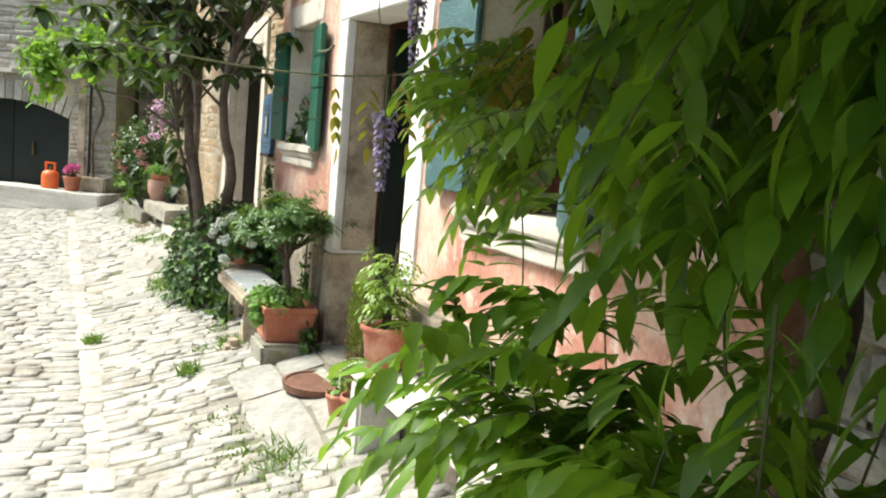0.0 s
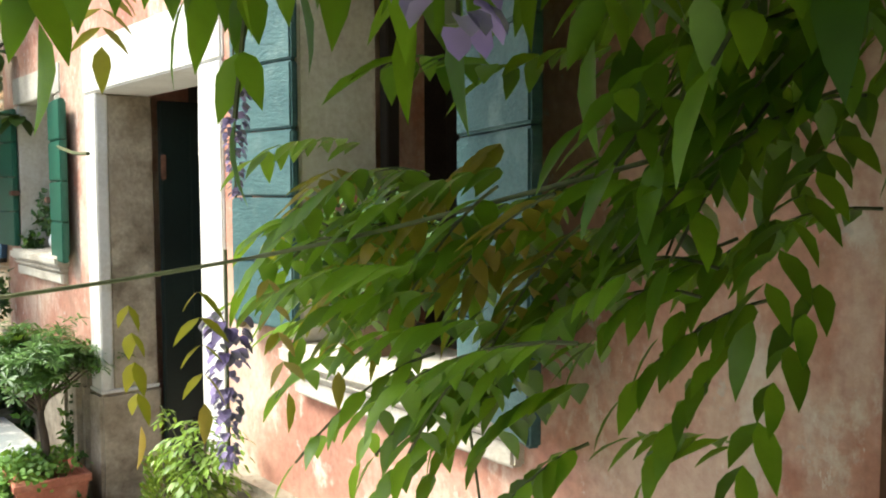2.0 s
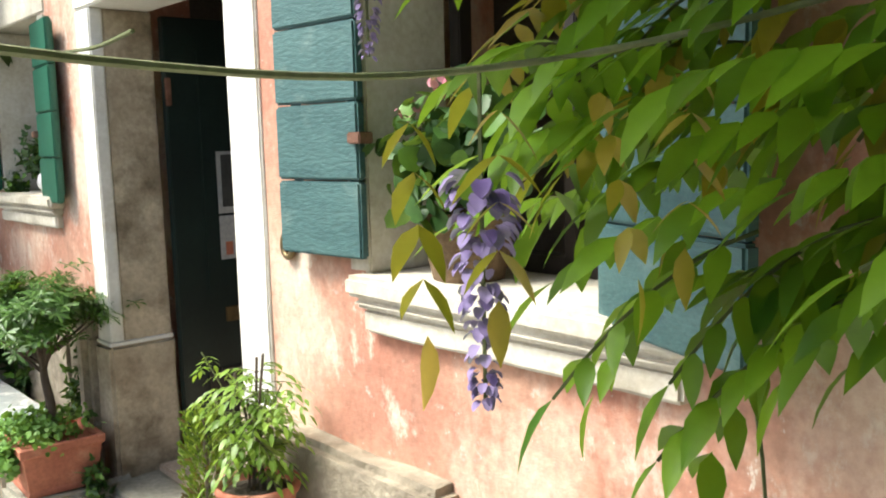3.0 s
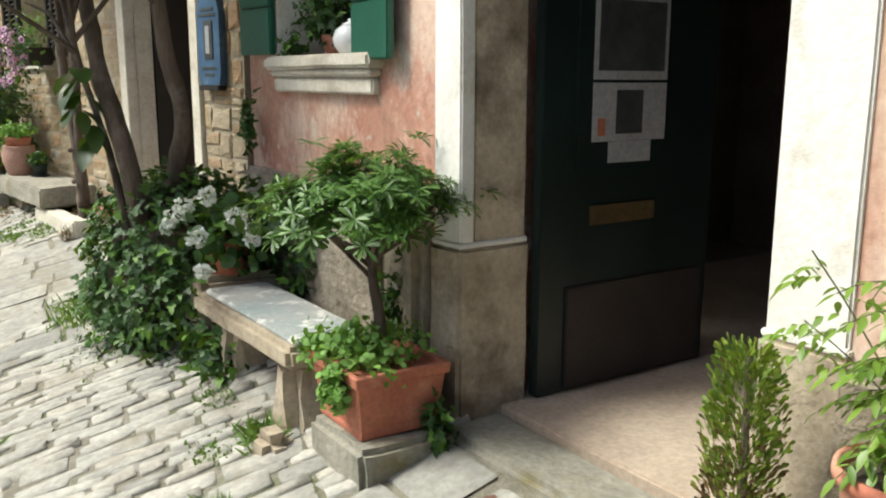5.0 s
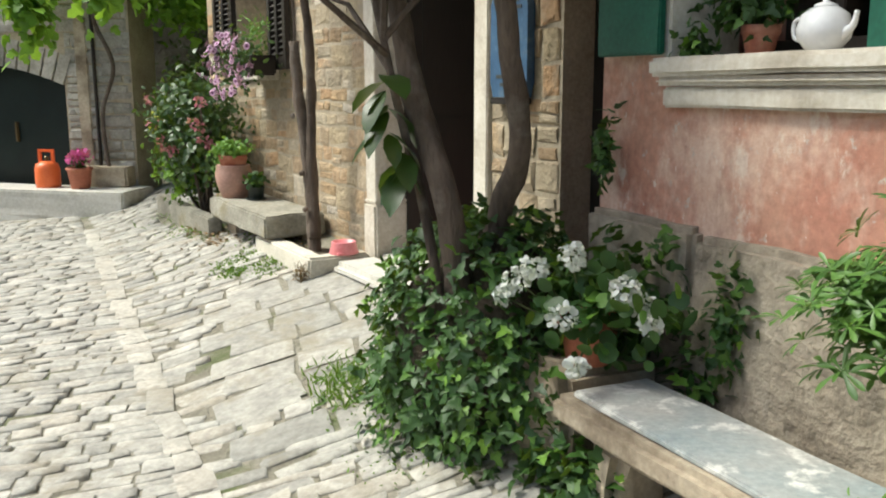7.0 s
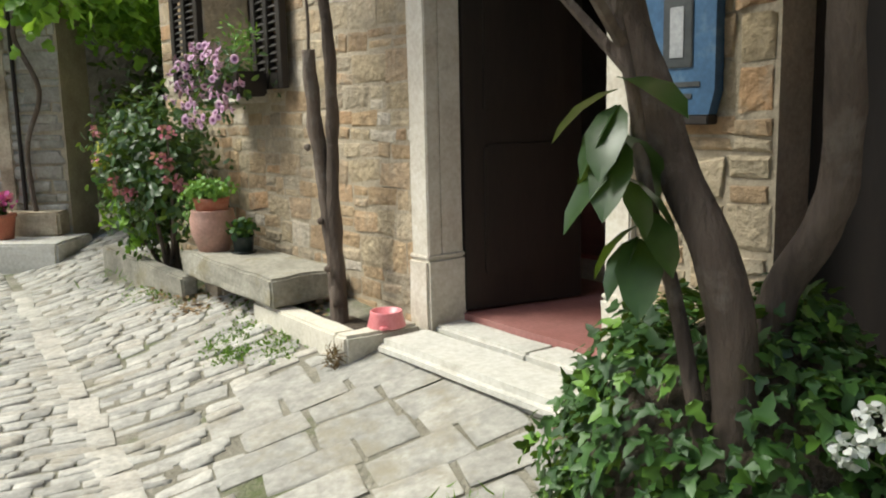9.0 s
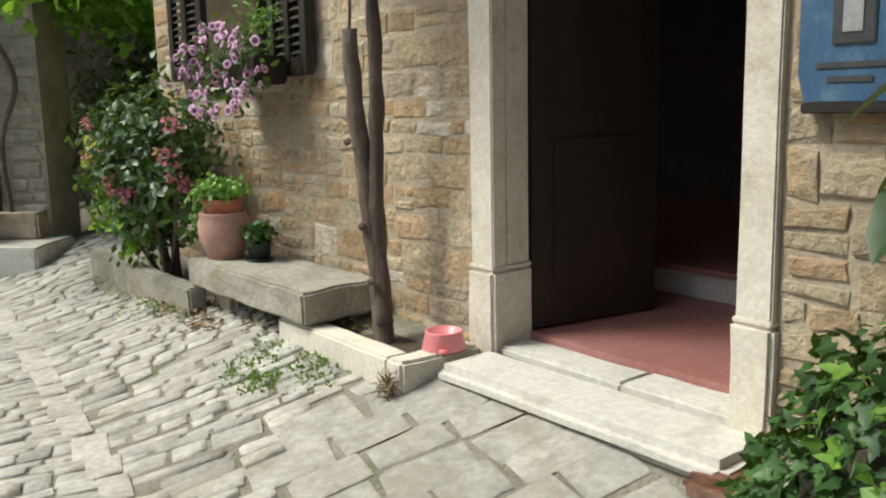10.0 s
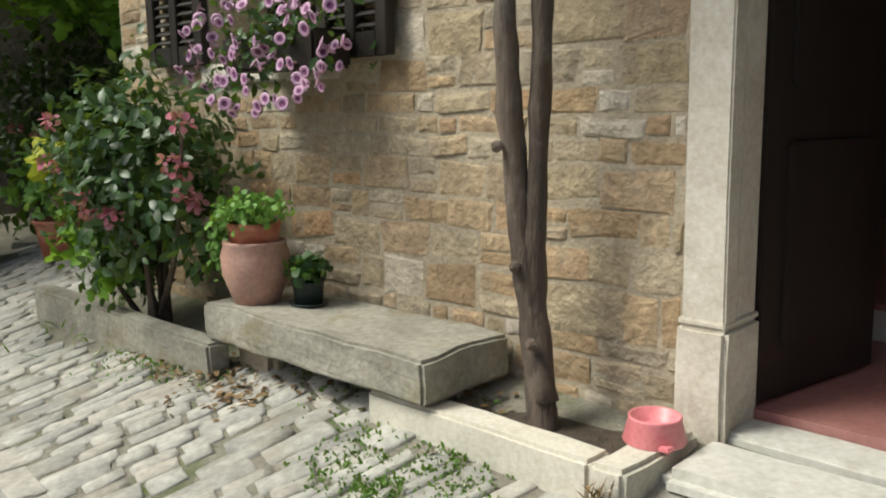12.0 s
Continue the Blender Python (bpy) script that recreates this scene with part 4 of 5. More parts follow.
def old_tree():
    rng = random.Random(21)
    t = thing("loquat_tree", Matrix.Translation((-1.87, 6.72, 0.3)), "old two-stemmed tree with smooth brown bark and dark leaves", "tree")
    o = Vector((-1.87, 6.72, 0.3))
    l1 = smooth_line([Vector(v) - o for v in ((-1.90, 6.70, 0.3), (-1.957, 6.634, 0.854), (-2.03, 6.70, 1.10), (-2.083, 6.744, 1.286), (-2.132, 6.822, 1.526), (-2.2, 6.9, 1.9), (-2.35, 7.0, 2.4), (-2.45, 7.1, 2.9))], 5)
    l2 = smooth_line([Vector(v) - o for v in ((-1.86, 6.76, 0.3), (-1.79, 6.80, 0.80), (-1.735, 6.72, 1.0), (-1.724, 6.666, 1.14), (-1.773, 6.592, 1.435), (-1.78, 6.6, 1.8), (-1.6, 6.5, 2.3), (-1.5, 6.4, 2.7))], 5)
    l3 = smooth_line([Vector(v) - o for v in ((-1.98, 6.66, 0.5), (-2.05, 6.70, 0.9), (-2.102, 6.716, 1.098), (-2.143, 6.676, 1.286), (-2.2, 6.7, 1.55), (-2.3, 6.7, 2.0))], 5)
    for ln, r in ((l1, 0.05), (l2, 0.046), (l3, 0.018)):
        part("trunk", tube(ln, [r * (1 - 0.45 * i / len(ln)) for i in range(len(ln))], 12, None, 0.25), BARK, t, smooth=True)
    tips = []
    for i in range(60):
        ln = (l1, l2, l1, l3)[i % 4]
        a = ln[rng.randrange(int(len(ln) * 0.62), len(ln))]
        b = a + Vector((rng.gauss(0, 0.33), rng.gauss(0, 0.33), rng.uniform(0.25, 0.7)))
        part("branch", tube([a, a.lerp(b, 0.5) + Vector((0, 0, 0.08)), b], [0.014, 0.009, 0.004], 5), BARK, t)
        tips.append(b)
    leaves = []
    for i in range(230):
        c = tips[i % len(tips)] + Vector((rng.gauss(0, 0.14), rng.gauss(0, 0.14), rng.gauss(0, 0.14)))
        if c.z + 0.3 < 1.72:
            c.z = 1.45 + rng.random() * 0.3
        for k in range(8):
            a = k * 0.8 + rng.random()
            leaves.append((c, Vector((math.cos(a), math.sin(a), rng.uniform(-0.9, 0.3))), Vector((0, 0, 1)), rng.uniform(0.11, 0.18)))
    crown(t, leaves, L_DARK, OVAL, "crown", 0.2, 0.3)
    low = []
    for (x, y, z), n in (((-2.16, 6.68, 1.17), 6), ((-2.12, 6.70, 1.02), 5), ((-2.17, 6.68, 1.30), 4)):
        c = Vector((x, y, z)) - o
        for k in range(n):
            a = 2.2 + k * 0.9 + rng.random() * 0.5
            low.append((c + Vector((0, 0, rng.uniform(-0.06, 0.06))), Vector((math.cos(a), math.sin(a), rng.uniform(-0.9, 0.0))), Vector((0, 0, 1)), rng.uniform(0.12, 0.19)))
    crown(t, low, L_DARK, OVAL, "low_leaves", 0.2, 0.35)


old_tree()


def young_tree():
    m = FB @ pose(-9.262, -0.24, 0.25)
    t = thing("young_tree", m, "slim two-stemmed young tree with rough grey-brown bark", "tree")
    a = smooth_line([(0.0, 0, -0.05), (-0.06, 0.015, 0.3), (-0.10, 0.01, 0.6), (-0.115, -0.03, 0.95), (-0.115, -0.05, 1.30)], 6)
    b = smooth_line([(0.0, 0, 0.1), (-0.055, 0.02, 0.35), (-0.06, 0.02, 0.6), (-0.045, 0.02, 0.95), (-0.02, 0.0, 1.4), (0.0, -0.1, 2.0), (-0.1, -0.3, 2.6)], 6)
    part("stem", tube(a, [0.046 * (1 - 0.3 * i / len(a)) for i in range(len(a))], 10, None, 0.35), BARK, t, smooth=True)
    part("stem", tube(b, [0.038 * (1 - 0.4 * i / len(b)) for i in range(len(b))], 10, None, 0.35), BARK, t, smooth=True)
    bm = tube(smooth_line([(-0.115, -0.05, 1.25), (-0.09, -0.06, 1.5), (-0.11, -0.1, 1.9)], 4), 0.008, 5)
    part("twig", bm, BARK, t)
    for q in ((-0.02, -0.04, 0.28), (-0.09, -0.03, 0.5), (-0.13, -0.06, 0.85)):
        part("knot", lathe([(0.016, 0), (0.02, 0.01), (0.008, 0.025)], 8), BARK, t, m=Matrix.Translation(q) @ Matrix.Rotation(radians(80), 4, "X"))
    rng = random.Random(31)
    crown(t, blob_leaves(rng, 700, (-0.05, -0.3, 2.75), (0.7, 0.6, 0.55), 0.13, 0.3, 0.0, 0.4, 0.4), L_DARK, OVAL, "crown")


young_tree()


# ---- by the stone house ----
def dog_bowl():
    t = thing("dog_bowl", FB @ pose(-8.93, -0.19, 0.306) @ Matrix.Scale(0.88, 4), "pink plastic dog bowl on the end of the kerb", "bowl")
    part("bowl", lathe([(0.098, 0), (0.1, 0.004), (0.082, 0.072), (0.084, 0.078), (0.08, 0.082), (0.074, 0.08), (0.066, 0.04), (0.02, 0.034)], 36), PINKPLASTIC, t, smooth=True)
    part("grip", box(0.06, 0.098, -0.085, -0.045, 0.002, 0.018, 0.004), PINKPLASTIC, t, "moulded grip notch")


dog_bowl()
p = thing("flower_pot", FB @ pose(-10.63, -0.32, 0.463) @ Matrix.Diagonal((0.9, 0.9, 1, 1)), "pinkish terracotta jar pot with trailing light green leaves", "plant pot")
part("pot", lathe([(0.09, 0), (0.1, 0.005), (0.145, 0.12), (0.15, 0.19), (0.135, 0.235), (0.14, 0.245), (0.13, 0.25), (0.115, 0.24)], 28), TERRA_PALE, p, smooth=True)
part("inner_pot", lathe([(0.1, 0.24), (0.115, 0.3), (0.12, 0.32), (0.105, 0.32), (0.1, 0.31)], 24), TERRA, p, smooth=True)
rng = random.Random(40)
lv = blob_leaves(rng, 560, (0, -0.02, 0.36), (0.19, 0.17, 0.07), 0.03, 0.3, 0.3, 0.4) + blob_leaves(rng, 330, (-0.15, -0.05, 0.22), (0.06, 0.08, 0.14), 0.03, 0.2, 0.1, 0.4)
crown(p, lv, L_LIGHT, ROUND, "foliage", 0.15, 0.25)
p = thing("flower_pot", FB @ pose(-10.43, -0.22, 0.463) @ Matrix.Scale(0.82, 4), "small dark green plastic pot with a seedling", "plant pot")
part("pot", lathe([(0.06, 0), (0.065, 0.005), (0.075, 0.11), (0.08, 0.115), (0.075, 0.12), (0.068, 0.11)], 22), DOORDARK, p, smooth=True)
part("saucer", lathe([(0.085, 0), (0.095, 0.018), (0.088, 0.018), (0.07, 0.006)], 22), DOORDARK, p, smooth=True)
crown(p, blob_leaves(rng, 130, (0, 0, 0.17), (0.1, 0.1, 0.07), 0.045, 0.2), L_IVY, ROUND)


def rose_bush():
    m = FB @ pose(-11.55, -0.28, 0.12)
    t = thing("rose_bush", m, "tall leafy rose bush with fading pink blooms", "bush")
    rng = random.Random(44)
    for i in range(9):
        top = Vector((0.25 + rng.gauss(0, 0.28), rng.gauss(-0.08, 0.14), rng.uniform(0.7, 1.25)))
        part("stem", tube(smooth_line([(rng.gauss(0.03, 0.08), rng.gauss(0, 0.03), 0), top * 0.5 + Vector((rng.gauss(0, 0.05), 0, 0)), top], 5), [0.018 - 0.0012 * k for k in range(11)], 6), BARK, t)
    lv = blob_leaves(rng, 3100, (0.18, -0.12, 0.85), (0.6, 0.36, 0.44), 0.062, 0.35, 0.0, 0.45, 0.2)
    lv += blob_leaves(rng, 350, (-0.08, -0.1, 0.45), (0.2, 0.25, 0.3), 0.06, 0.3, 0.0, 0.5, 0.3)
    crown(t, lv, L_ROSE, OVAL, "foliage", 0.2, 0.25)
    crown(t, blob_leaves(rng, 150, (-0.12, -0.15, 0.5), (0.2, 0.2, 0.25), 0.08, 0.2, 0.0, 0.4, 0.3), L_VINE, LOBED, "vine_leaves")
    for i in range(13):
        d = rnd_dir(rng)
        c = Vector((0.2 + d.x * 0.55, -0.12 - abs(d.y) * 0.33, 0.95 + d.z * 0.4))
        flower_heads(rng, t, [c], 0.038, P_PINK, 22, 0.03)
    crown(t, blob_leaves(rng, 30, (-0.5, -0.2, 0.85), (0.12, 0.1, 0.14), 0.075, 0.1), P_YELLOW, LOBED, "yellow_leaves")


rose_bush()


def petunias():
    m = FB @ pose(-10.55, -0.16, 1.36)
    t = thing("window_box", m, "window box overflowing with lilac purple-eyed petunias", "flower box")
    part("trough", box(-0.34, 0.26, -0.1, 0.08, 0.0, 0.14, 0.012), BROWN, t)
    rng = random.Random(50)
    lv = blob_leaves(rng, 420, (0.0, -0.08, 0.12), (0.4, 0.2, 0.22), 0.045, 0.3, 0.2, 0.4)
    crown(t, lv, L_ROSE, OVAL, "foliage")
    crown(t, blob_leaves(rng, 160, (0.22, -0.05, 0.3), (0.14, 0.1, 0.16), 0.035, 0.2, 0.4), L_LIGHT, LANCE, "upright_leaves")
    bm = lathe([(0.004, -0.02), (0.006, 0.0), (0.02, 0.009), (0.027, 0.008), (0.02, 0.0088), (0.009, 0.002)], 10)
    bloom = mesh_of("bloom", bm, P_LILAC, True)
    throat = mesh_of("throat", lathe([(0.0105, 0.0035), (0.0125, 0.0062), (0.011, 0.0068), (0.003, 0.004)], 8), P_VIOLET)
    for i in range(110):
        d = rnd_dir(rng)
        p = Vector((0.10 + d.x * 0.48, -0.2 - 0.12 * rng.random(), 0.06 + d.z * 0.22))
        look_to = Vector((rng.gauss(0, 0.5), -1, rng.gauss(0.1, 0.45)))
        f = part("flower", bloom, P_LILAC, t, m=Matrix.Translation(p) @ look_to.to_track_quat("Z", "Y").to_matrix().to_4x4() @ Matrix.Scale(rng.uniform(0.72, 1.02), 4))
        part("throat", throat, P_VIOLET, f)


petunias()


# ---- blue sign, hanging things on the walls ----
def blue_sign():
    t = thing("blue_sign", FB @ pose(-7.44, -0.03, 1.20, 0, 0, 0), "blue painted wooden house sign with dark lettering", "sign")
    bm = bmesh.new()
    outline = [(-0.12, 0.03), (0.12, 0.03), (0.14, 0.10), (0.14, 0.42), (0.11, 0.50), (0.0, 0.55), (-0.11, 0.50), (-0.14, 0.42), (-0.14, 0.10)]
    f = bm.faces.new([bm.verts.new((x, -0.02, z)) for x, z in outline])
    ex = bmesh.ops.extrude_face_region(bm, geom=[f])
    for v in [g for g in ex["geom"] if isinstance(g, bmesh.types.BMVert)]:
        v.co.y = 0.02
    part("board", bm, BLUE, t)
    part("bottom_rail", box(-0.125, 0.125, -0.03, 0.02, 0.0, 0.028, 0.004), BROWN, t)
    part("panel", box(-0.05, 0.06, -0.026, -0.0205, 0.17, 0.38, 0.004), DARKPRINT, t)
    for z, w in ((0.44, 0.08), (0.41, 0.1), (0.12, 0.09), (0.085, 0.06)):
        part("lettering", box(-w, w, -0.024, -0.0205, z - 0.008, z + 0.008, 0.002), DARKPRINT, t)
    part("ornament", box(-0.022, 0.03, -0.029, -0.0265, 0.2, 0.35, 0.001), PAPER, t)


blue_sign()
bm = bmesh.new()
ring = [Vector((0.028 * math.cos(a), 0, 0.036 * math.sin(a))) for a in [2 * math.pi * i / 24 for i in range(25)]]
tube(ring, 0.010, 8, bm)
r = thing("wall_ring", FP @ pose(-3.575, -0.014, 1.275), "old oval brass bell ring set in the pink wall", "bell ring")
part("ring", bm, BRASS, r, smooth=True)
part("core", lathe([(0.016, -0.012), (0.018, 0.0), (0.008, 0.006)], 12), IRON, r, m=Matrix.Rotation(radians(90), 4, "X"))


def teapot():
    t = thing("teapot", FP @ pose(-5.93, 0.08, 1.363) @ Matrix.Scale(0.7, 4), "round white ceramic teapot on the window sill", "teapot")
    part("body", lathe([(0.05, 0), (0.06, 0.004), (0.095, 0.05), (0.1, 0.085), (0.085, 0.135), (0.05, 0.16), (0.03, 0.165)], 28), WHITE, t, smooth=True)
    part("lid", lathe([(0.045, 0.16), (0.04, 0.172), (0.012, 0.182), (0.014, 0.195), (0.006, 0.2)], 20), WHITE, t, smooth=True)
    part("spout", tube(smooth_line([(0.08, 0, 0.06), (0.125, 0, 0.09), (0.14, 0, 0.14)], 5), [0.022, 0.02, 0.018, 0.016, 0.014, 0.013, 0.012, 0.011, 0.01, 0.01, 0.01], 10), WHITE, t, smooth=True)
    part("handle", tube(smooth_line([(-0.08, 0, 0.13), (-0.14, 0, 0.12), (-0.14, 0, 0.06), (-0.09, 0, 0.04)], 5), 0.008, 8), WHITE, t, smooth=True)


teapot()
p = turned_pot("flower_pot", FP @ pose(-6.24, 0.17, 1.363), 0.055, 0.09, TERRA, "small pot of dark trailing ivy on the green-shuttered sill")
crown(p, blob_leaves(random.Random(61), 300, (-0.02, -0.03, 0.17), (0.17, 0.11, 0.13), 0.04, 0.2, 0.1, 0.5), L_IVY, IVYLEAF)
crown(p, blob_leaves(random.Random(62), 110, (-0.12, -0.14, 0.02), (0.1, 0.05, 0.07), 0.04, 0.2, 0.0, 0.5), L_IVY, IVYLEAF, "trailing_leaves")
p = thing("basket_pot", FP @ pose(-2.92, 0.1, 1.226), "woven basket pot of green geraniums on the shaded sill", "plant pot")
part("basket", lathe([(0.085, 0), (0.09, 0.005), (0.1, 0.05), (0.11, 0.1), (0.125, 0.15), (0.13, 0.17), (0.115, 0.165), (0.1, 0.15)], 24), surface("wicker", (0.10, 0.06, 0.03), (0.20, 0.13, 0.07), 20, 90, 0.9, 0.9, 0.01), p)
crown(p, blob_leaves(random.Random(63), 300, (0, -0.02, 0.3), (0.22, 0.17, 0.17), 0.06, 0.3, 0.2, 0.4), L_IVY, ROUND)
flower_heads(random.Random(64), p, [Vector((-0.1, -0.1, 0.42)), Vector((0.05, -0.12, 0.47))], 0.025, P_PINK, 16, 0.02)

# ---- end of the street ----
def gas_bottle():
    t = thing("gas_bottle", FA @ pose(-0.42, -0.33, 0.245), "orange steel gas bottle by the dark gateway", "gas bottle")
    part("body", lathe([(0.11, 0), (0.12, 0.01), (0.125, 0.04), (0.125, 0.2), (0.11, 0.25), (0.06, 0.275), (0.03, 0.28)], 24), ORANGE, t, smooth=True)
    for sx in (-1, 1):
        part("handle_post", box(sx * 0.075 - 0.018, sx * 0.075 + 0.018, -0.012, 0.012, 0.26, 0.375, 0.004), ORANGE, t)
    part("handle_bar", box(-0.095, 0.095, -0.014, 0.014, 0.372, 0.4, 0.006), ORANGE, t)
    part("valve", lathe([(0.02, 0.275), (0.02, 0.32), (0.01, 0.33)], 10), BRASS, t)


gas_bottle()
p = turned_pot("flower_pot", FA @ pose(-0.03, -0.36, 0.245), 0.13, 0.22, TERRA, "terracotta pot of magenta flowers on the far kerb")
crown(p, blob_leaves(rng, 90, (0, 0, 0.26), (0.13, 0.13, 0.06), 0.05, 0.2), L_ROSE, OVAL)
flower_heads(rng, p, [Vector((0.05 * math.cos(a) * k, 0.05 * math.sin(a) * k, 0.31 + 0.03 * (a % 2))) for k in (1, 2) for a in (0.3, 1.5, 2.8, 4.0, 5.2)], 0.05, P_MAGENTA, 20, 0.04)
single("kerb_gateway", rough_box(-3.4, 0.6, -0.62, 0.0, -0.3, 0.245, 0.02, 0.015, 8, 60), STEP, FA, "pale stone kerb step before the arched gateway", "kerb", kind="structure")
single("ledge_block", rough_box(-0.2, 0.4, -0.2, 0.0, 0.24, 0.46, 0.02, 0.015, 4, 61), LIME_DIRTY, FA, "grey stone ledge at the foot of the arched house", "stone block")
g = thing("gate", FA, "dark wooden double gate in the arched gateway", "gate", kind="structure")
part("leaf", box(-1.555, -0.37, 0.3, 0.36, 0.2, 1.6, 0.006), DOORDARK, g)
part("leaf", box(-2.74, -1.565, 0.3, 0.36, 0.2, 1.6, 0.006), DOORDARK, g)
part("handle", box(-1.2, -1.17, 0.26, 0.3, 0.68, 0.9, 0.006), BRASS, g, "pale metal handle plate")


def arch_stones():
    """Voussoirs and spandrel of a flat arch over the gateway."""
    t = thing("gateway_arch", FA, "flat arch of grey voussoir stones over the gateway", "arch", kind="structure")
    cx, half, rise, z0 = (ARCH[0] + ARCH[1]) / 2, (ARCH[1] - ARCH[0]) / 2, 0.24, 1.3
    R = (half * half + rise * rise) / (2 * rise)
    n = 17
    top = math.asin(half / R)
    for i in range(n):
        a0, a1 = -top + 2 * top * i / n + 0.004, -top + 2 * top * (i + 1) / n - 0.004
        bm = bmesh.new()
        pts = [(r, a) for r, a in ((R, a0), (R, a1), (R + 0.3, a1), (R + 0.3, a0))]
        front = [bm.verts.new((cx + r * math.sin(a), -0.02, z0 + rise - R + r * math.cos(a))) for r, a in pts]
        back = [bm.verts.new((cx + r * math.sin(a), 0.28, z0 + rise - R + r * math.cos(a))) for r, a in pts]
        bm.faces.new(front); bm.faces.new(back[::-1])
        for k in range(4):
            bm.faces.new((front[k], front[(k + 1) % 4], back[(k + 1) % 4], back[k]))
        part("voussoir", bm, GREYSTONE, t)
    part("ledge", box(-1.75, -1.25, -0.16, 0.0, 1.93, 1.99, 0.006), LIME, t, "pale stone shelf")
    part("pilaster", rough_box(-0.2, -0.06, -0.03, 0.0, 0.3, 2.0, 0.01, 0.006, 4, 3), LIME_DIRTY, t)
    part("pipe", tube([(0.02, -0.04, 0.46), (0.02, -0.04, 1.2), (0.02, -0.04, 3.0)], 0.018, 8), BROWN, t)


arch_stones()
tw = thing("terrace_wall", FA @ pose(0.5, 2.0, 0, 0, 0, -4), "dark rough stone terrace wall behind the plants", "wall", kind="structure")
part("wall", rough_box(-1.6, 5.2, 0.0, 0.4, -0.2, 3.4, 0.02, 0.03, 8, 70), OLDSTONE, tw)
for i in range(4):
    part("step", rough_box(0.05, 1.3, -0.35 * (4 - i), -0.35 * (3 - i) + 0.02, -0.1, 0.28 + 0.15 * i, 0.015, 0.01, 4, i), SLAB, tw)


def bush(place, radii, count, size, mat, shape, label, name="shrub", seed=0, pot=None):
    r = random.Random(seed)
    t = thing(name, Matrix.Translation(place), label, "shrub")
    for i in range(5):
        part("stem", tube([(0, 0, 0), (r.gauss(0, 0.1), r.gauss(0, 0.1), radii[2] * 1.2)], [0.012, 0.005], 5), BARK, t)
    crown(t, blob_leaves(r, count, (0, 0, radii[2] * 1.1), radii, size, 0.3, 0.1, 0.45, 0.1), mat, shape, "foliage")
    return t


p = turned_pot("flower_pot", Matrix.Translation((-4.72, 12.95, ground_z(-4.72, 12.95))), 0.16, 0.26, TERRA, "faded red pot with a leafy plant by the terrace")
crown(p, blob_leaves(rng, 260, (0, 0, 0.5), (0.3, 0.3, 0.3), 0.08, 0.2, 0.2, 0.4), L_LIGHT, LOBED)
for i, (x, y, rx, h) in enumerate(((-4.95, 13.75, 0.35, 0.45), (-4.3, 13.9, 0.42, 0.55), (-4.75, 14.3, 0.45, 0.75), (-5.1, 14.5, 0.4, 0.7), (-4.4, 13.2, 0.28, 0.38), (-4.85, 14.35, 0.5, 0.95), (-4.35, 14.1, 0.5, 0.85))):
    o = bush((x, y, ground_z(x, y)), (rx, rx, h), 420, 0.1, (L_ROSE, L_VINE, L_DARK)[i % 3], (OVAL, LOBED, LANCE)[i % 3], "leafy green potted shrub on the terrace", seed=i + 80)
    if i in (0, 1, 4):
        flower_heads(rng, o, [Vector((rng.gauss(0, rx * 0.6), rng.gauss(0, rx * 0.6), h * rng.uniform(1.2, 2.0))) for _ in range(5)], 0.05, P_PINK, 18, 0.04)


def vine_pergola():
    r = random.Random(90)
    t = thing("grape_vine", FA @ pose(0, 0, 0), "bright green grape vine trailing over a pergola", "vine")
    for y in (-0.4, 0.7, 1.7):
        part("beam", box(0.1, 1.7, y - 0.04, y + 0.04, 2.35, 2.43, 0.01), BARK, t)
    lv = []
    for i in range(2100):
        p = Vector((r.uniform(-0.8, 2.0), r.uniform(-0.7, 2.0), 2.45 + r.gauss(0, 0.16)))
        if noise.noise(p * 1.1) < -0.25:
            p.z += 0.1
        lv.append((p, Vector((r.gauss(0, 1), r.gauss(0, 1), -0.5)), Vector((0, 0, 1)) + rnd_dir(r) * 0.5, r.uniform(0.08, 0.15)))
    for i in range(1300):
        p = Vector((r.uniform(0.5, 3.0), r.uniform(0.0, 1.9), 2.12 + r.gauss(0, 0.13)))
        lv.append((p, Vector((r.gauss(0, 1), r.gauss(0, 1), -0.6)), Vector((0, 0, 1)) + rnd_dir(r) * 0.5, r.uniform(0.08, 0.14)))
    for x, y, z, n, w, h in ((0.35, -1.5, 2.0, 180, 0.25, 0.5), (1.2, -1.7, 2.1, 130, 0.35, 0.35), (-0.5, -0.5, 2.2, 120, 0.4, 0.25), (1.5, 0.4, 1.95, 130, 0.2, 0.5)):
        lv += blob_leaves(r, n, (x, y, z), (w, 0.25, h), 0.12, 0.1, -0.2, 0.4, 0.4)
    crown(t, lv, L_VINE, LOBED, "foliage", 0.15, 0.2)
    bm = tube(smooth_line([(0.15, -0.08, 0.3), (0.12, -0.1, 1.0), (0.3, -0.14, 1.5), (0.15, -0.2, 2.0), (0.5, -0.4, 2.4)], 6), 0.022, 7)
    part("stem", bm, BARK, t)


vine_pergola()


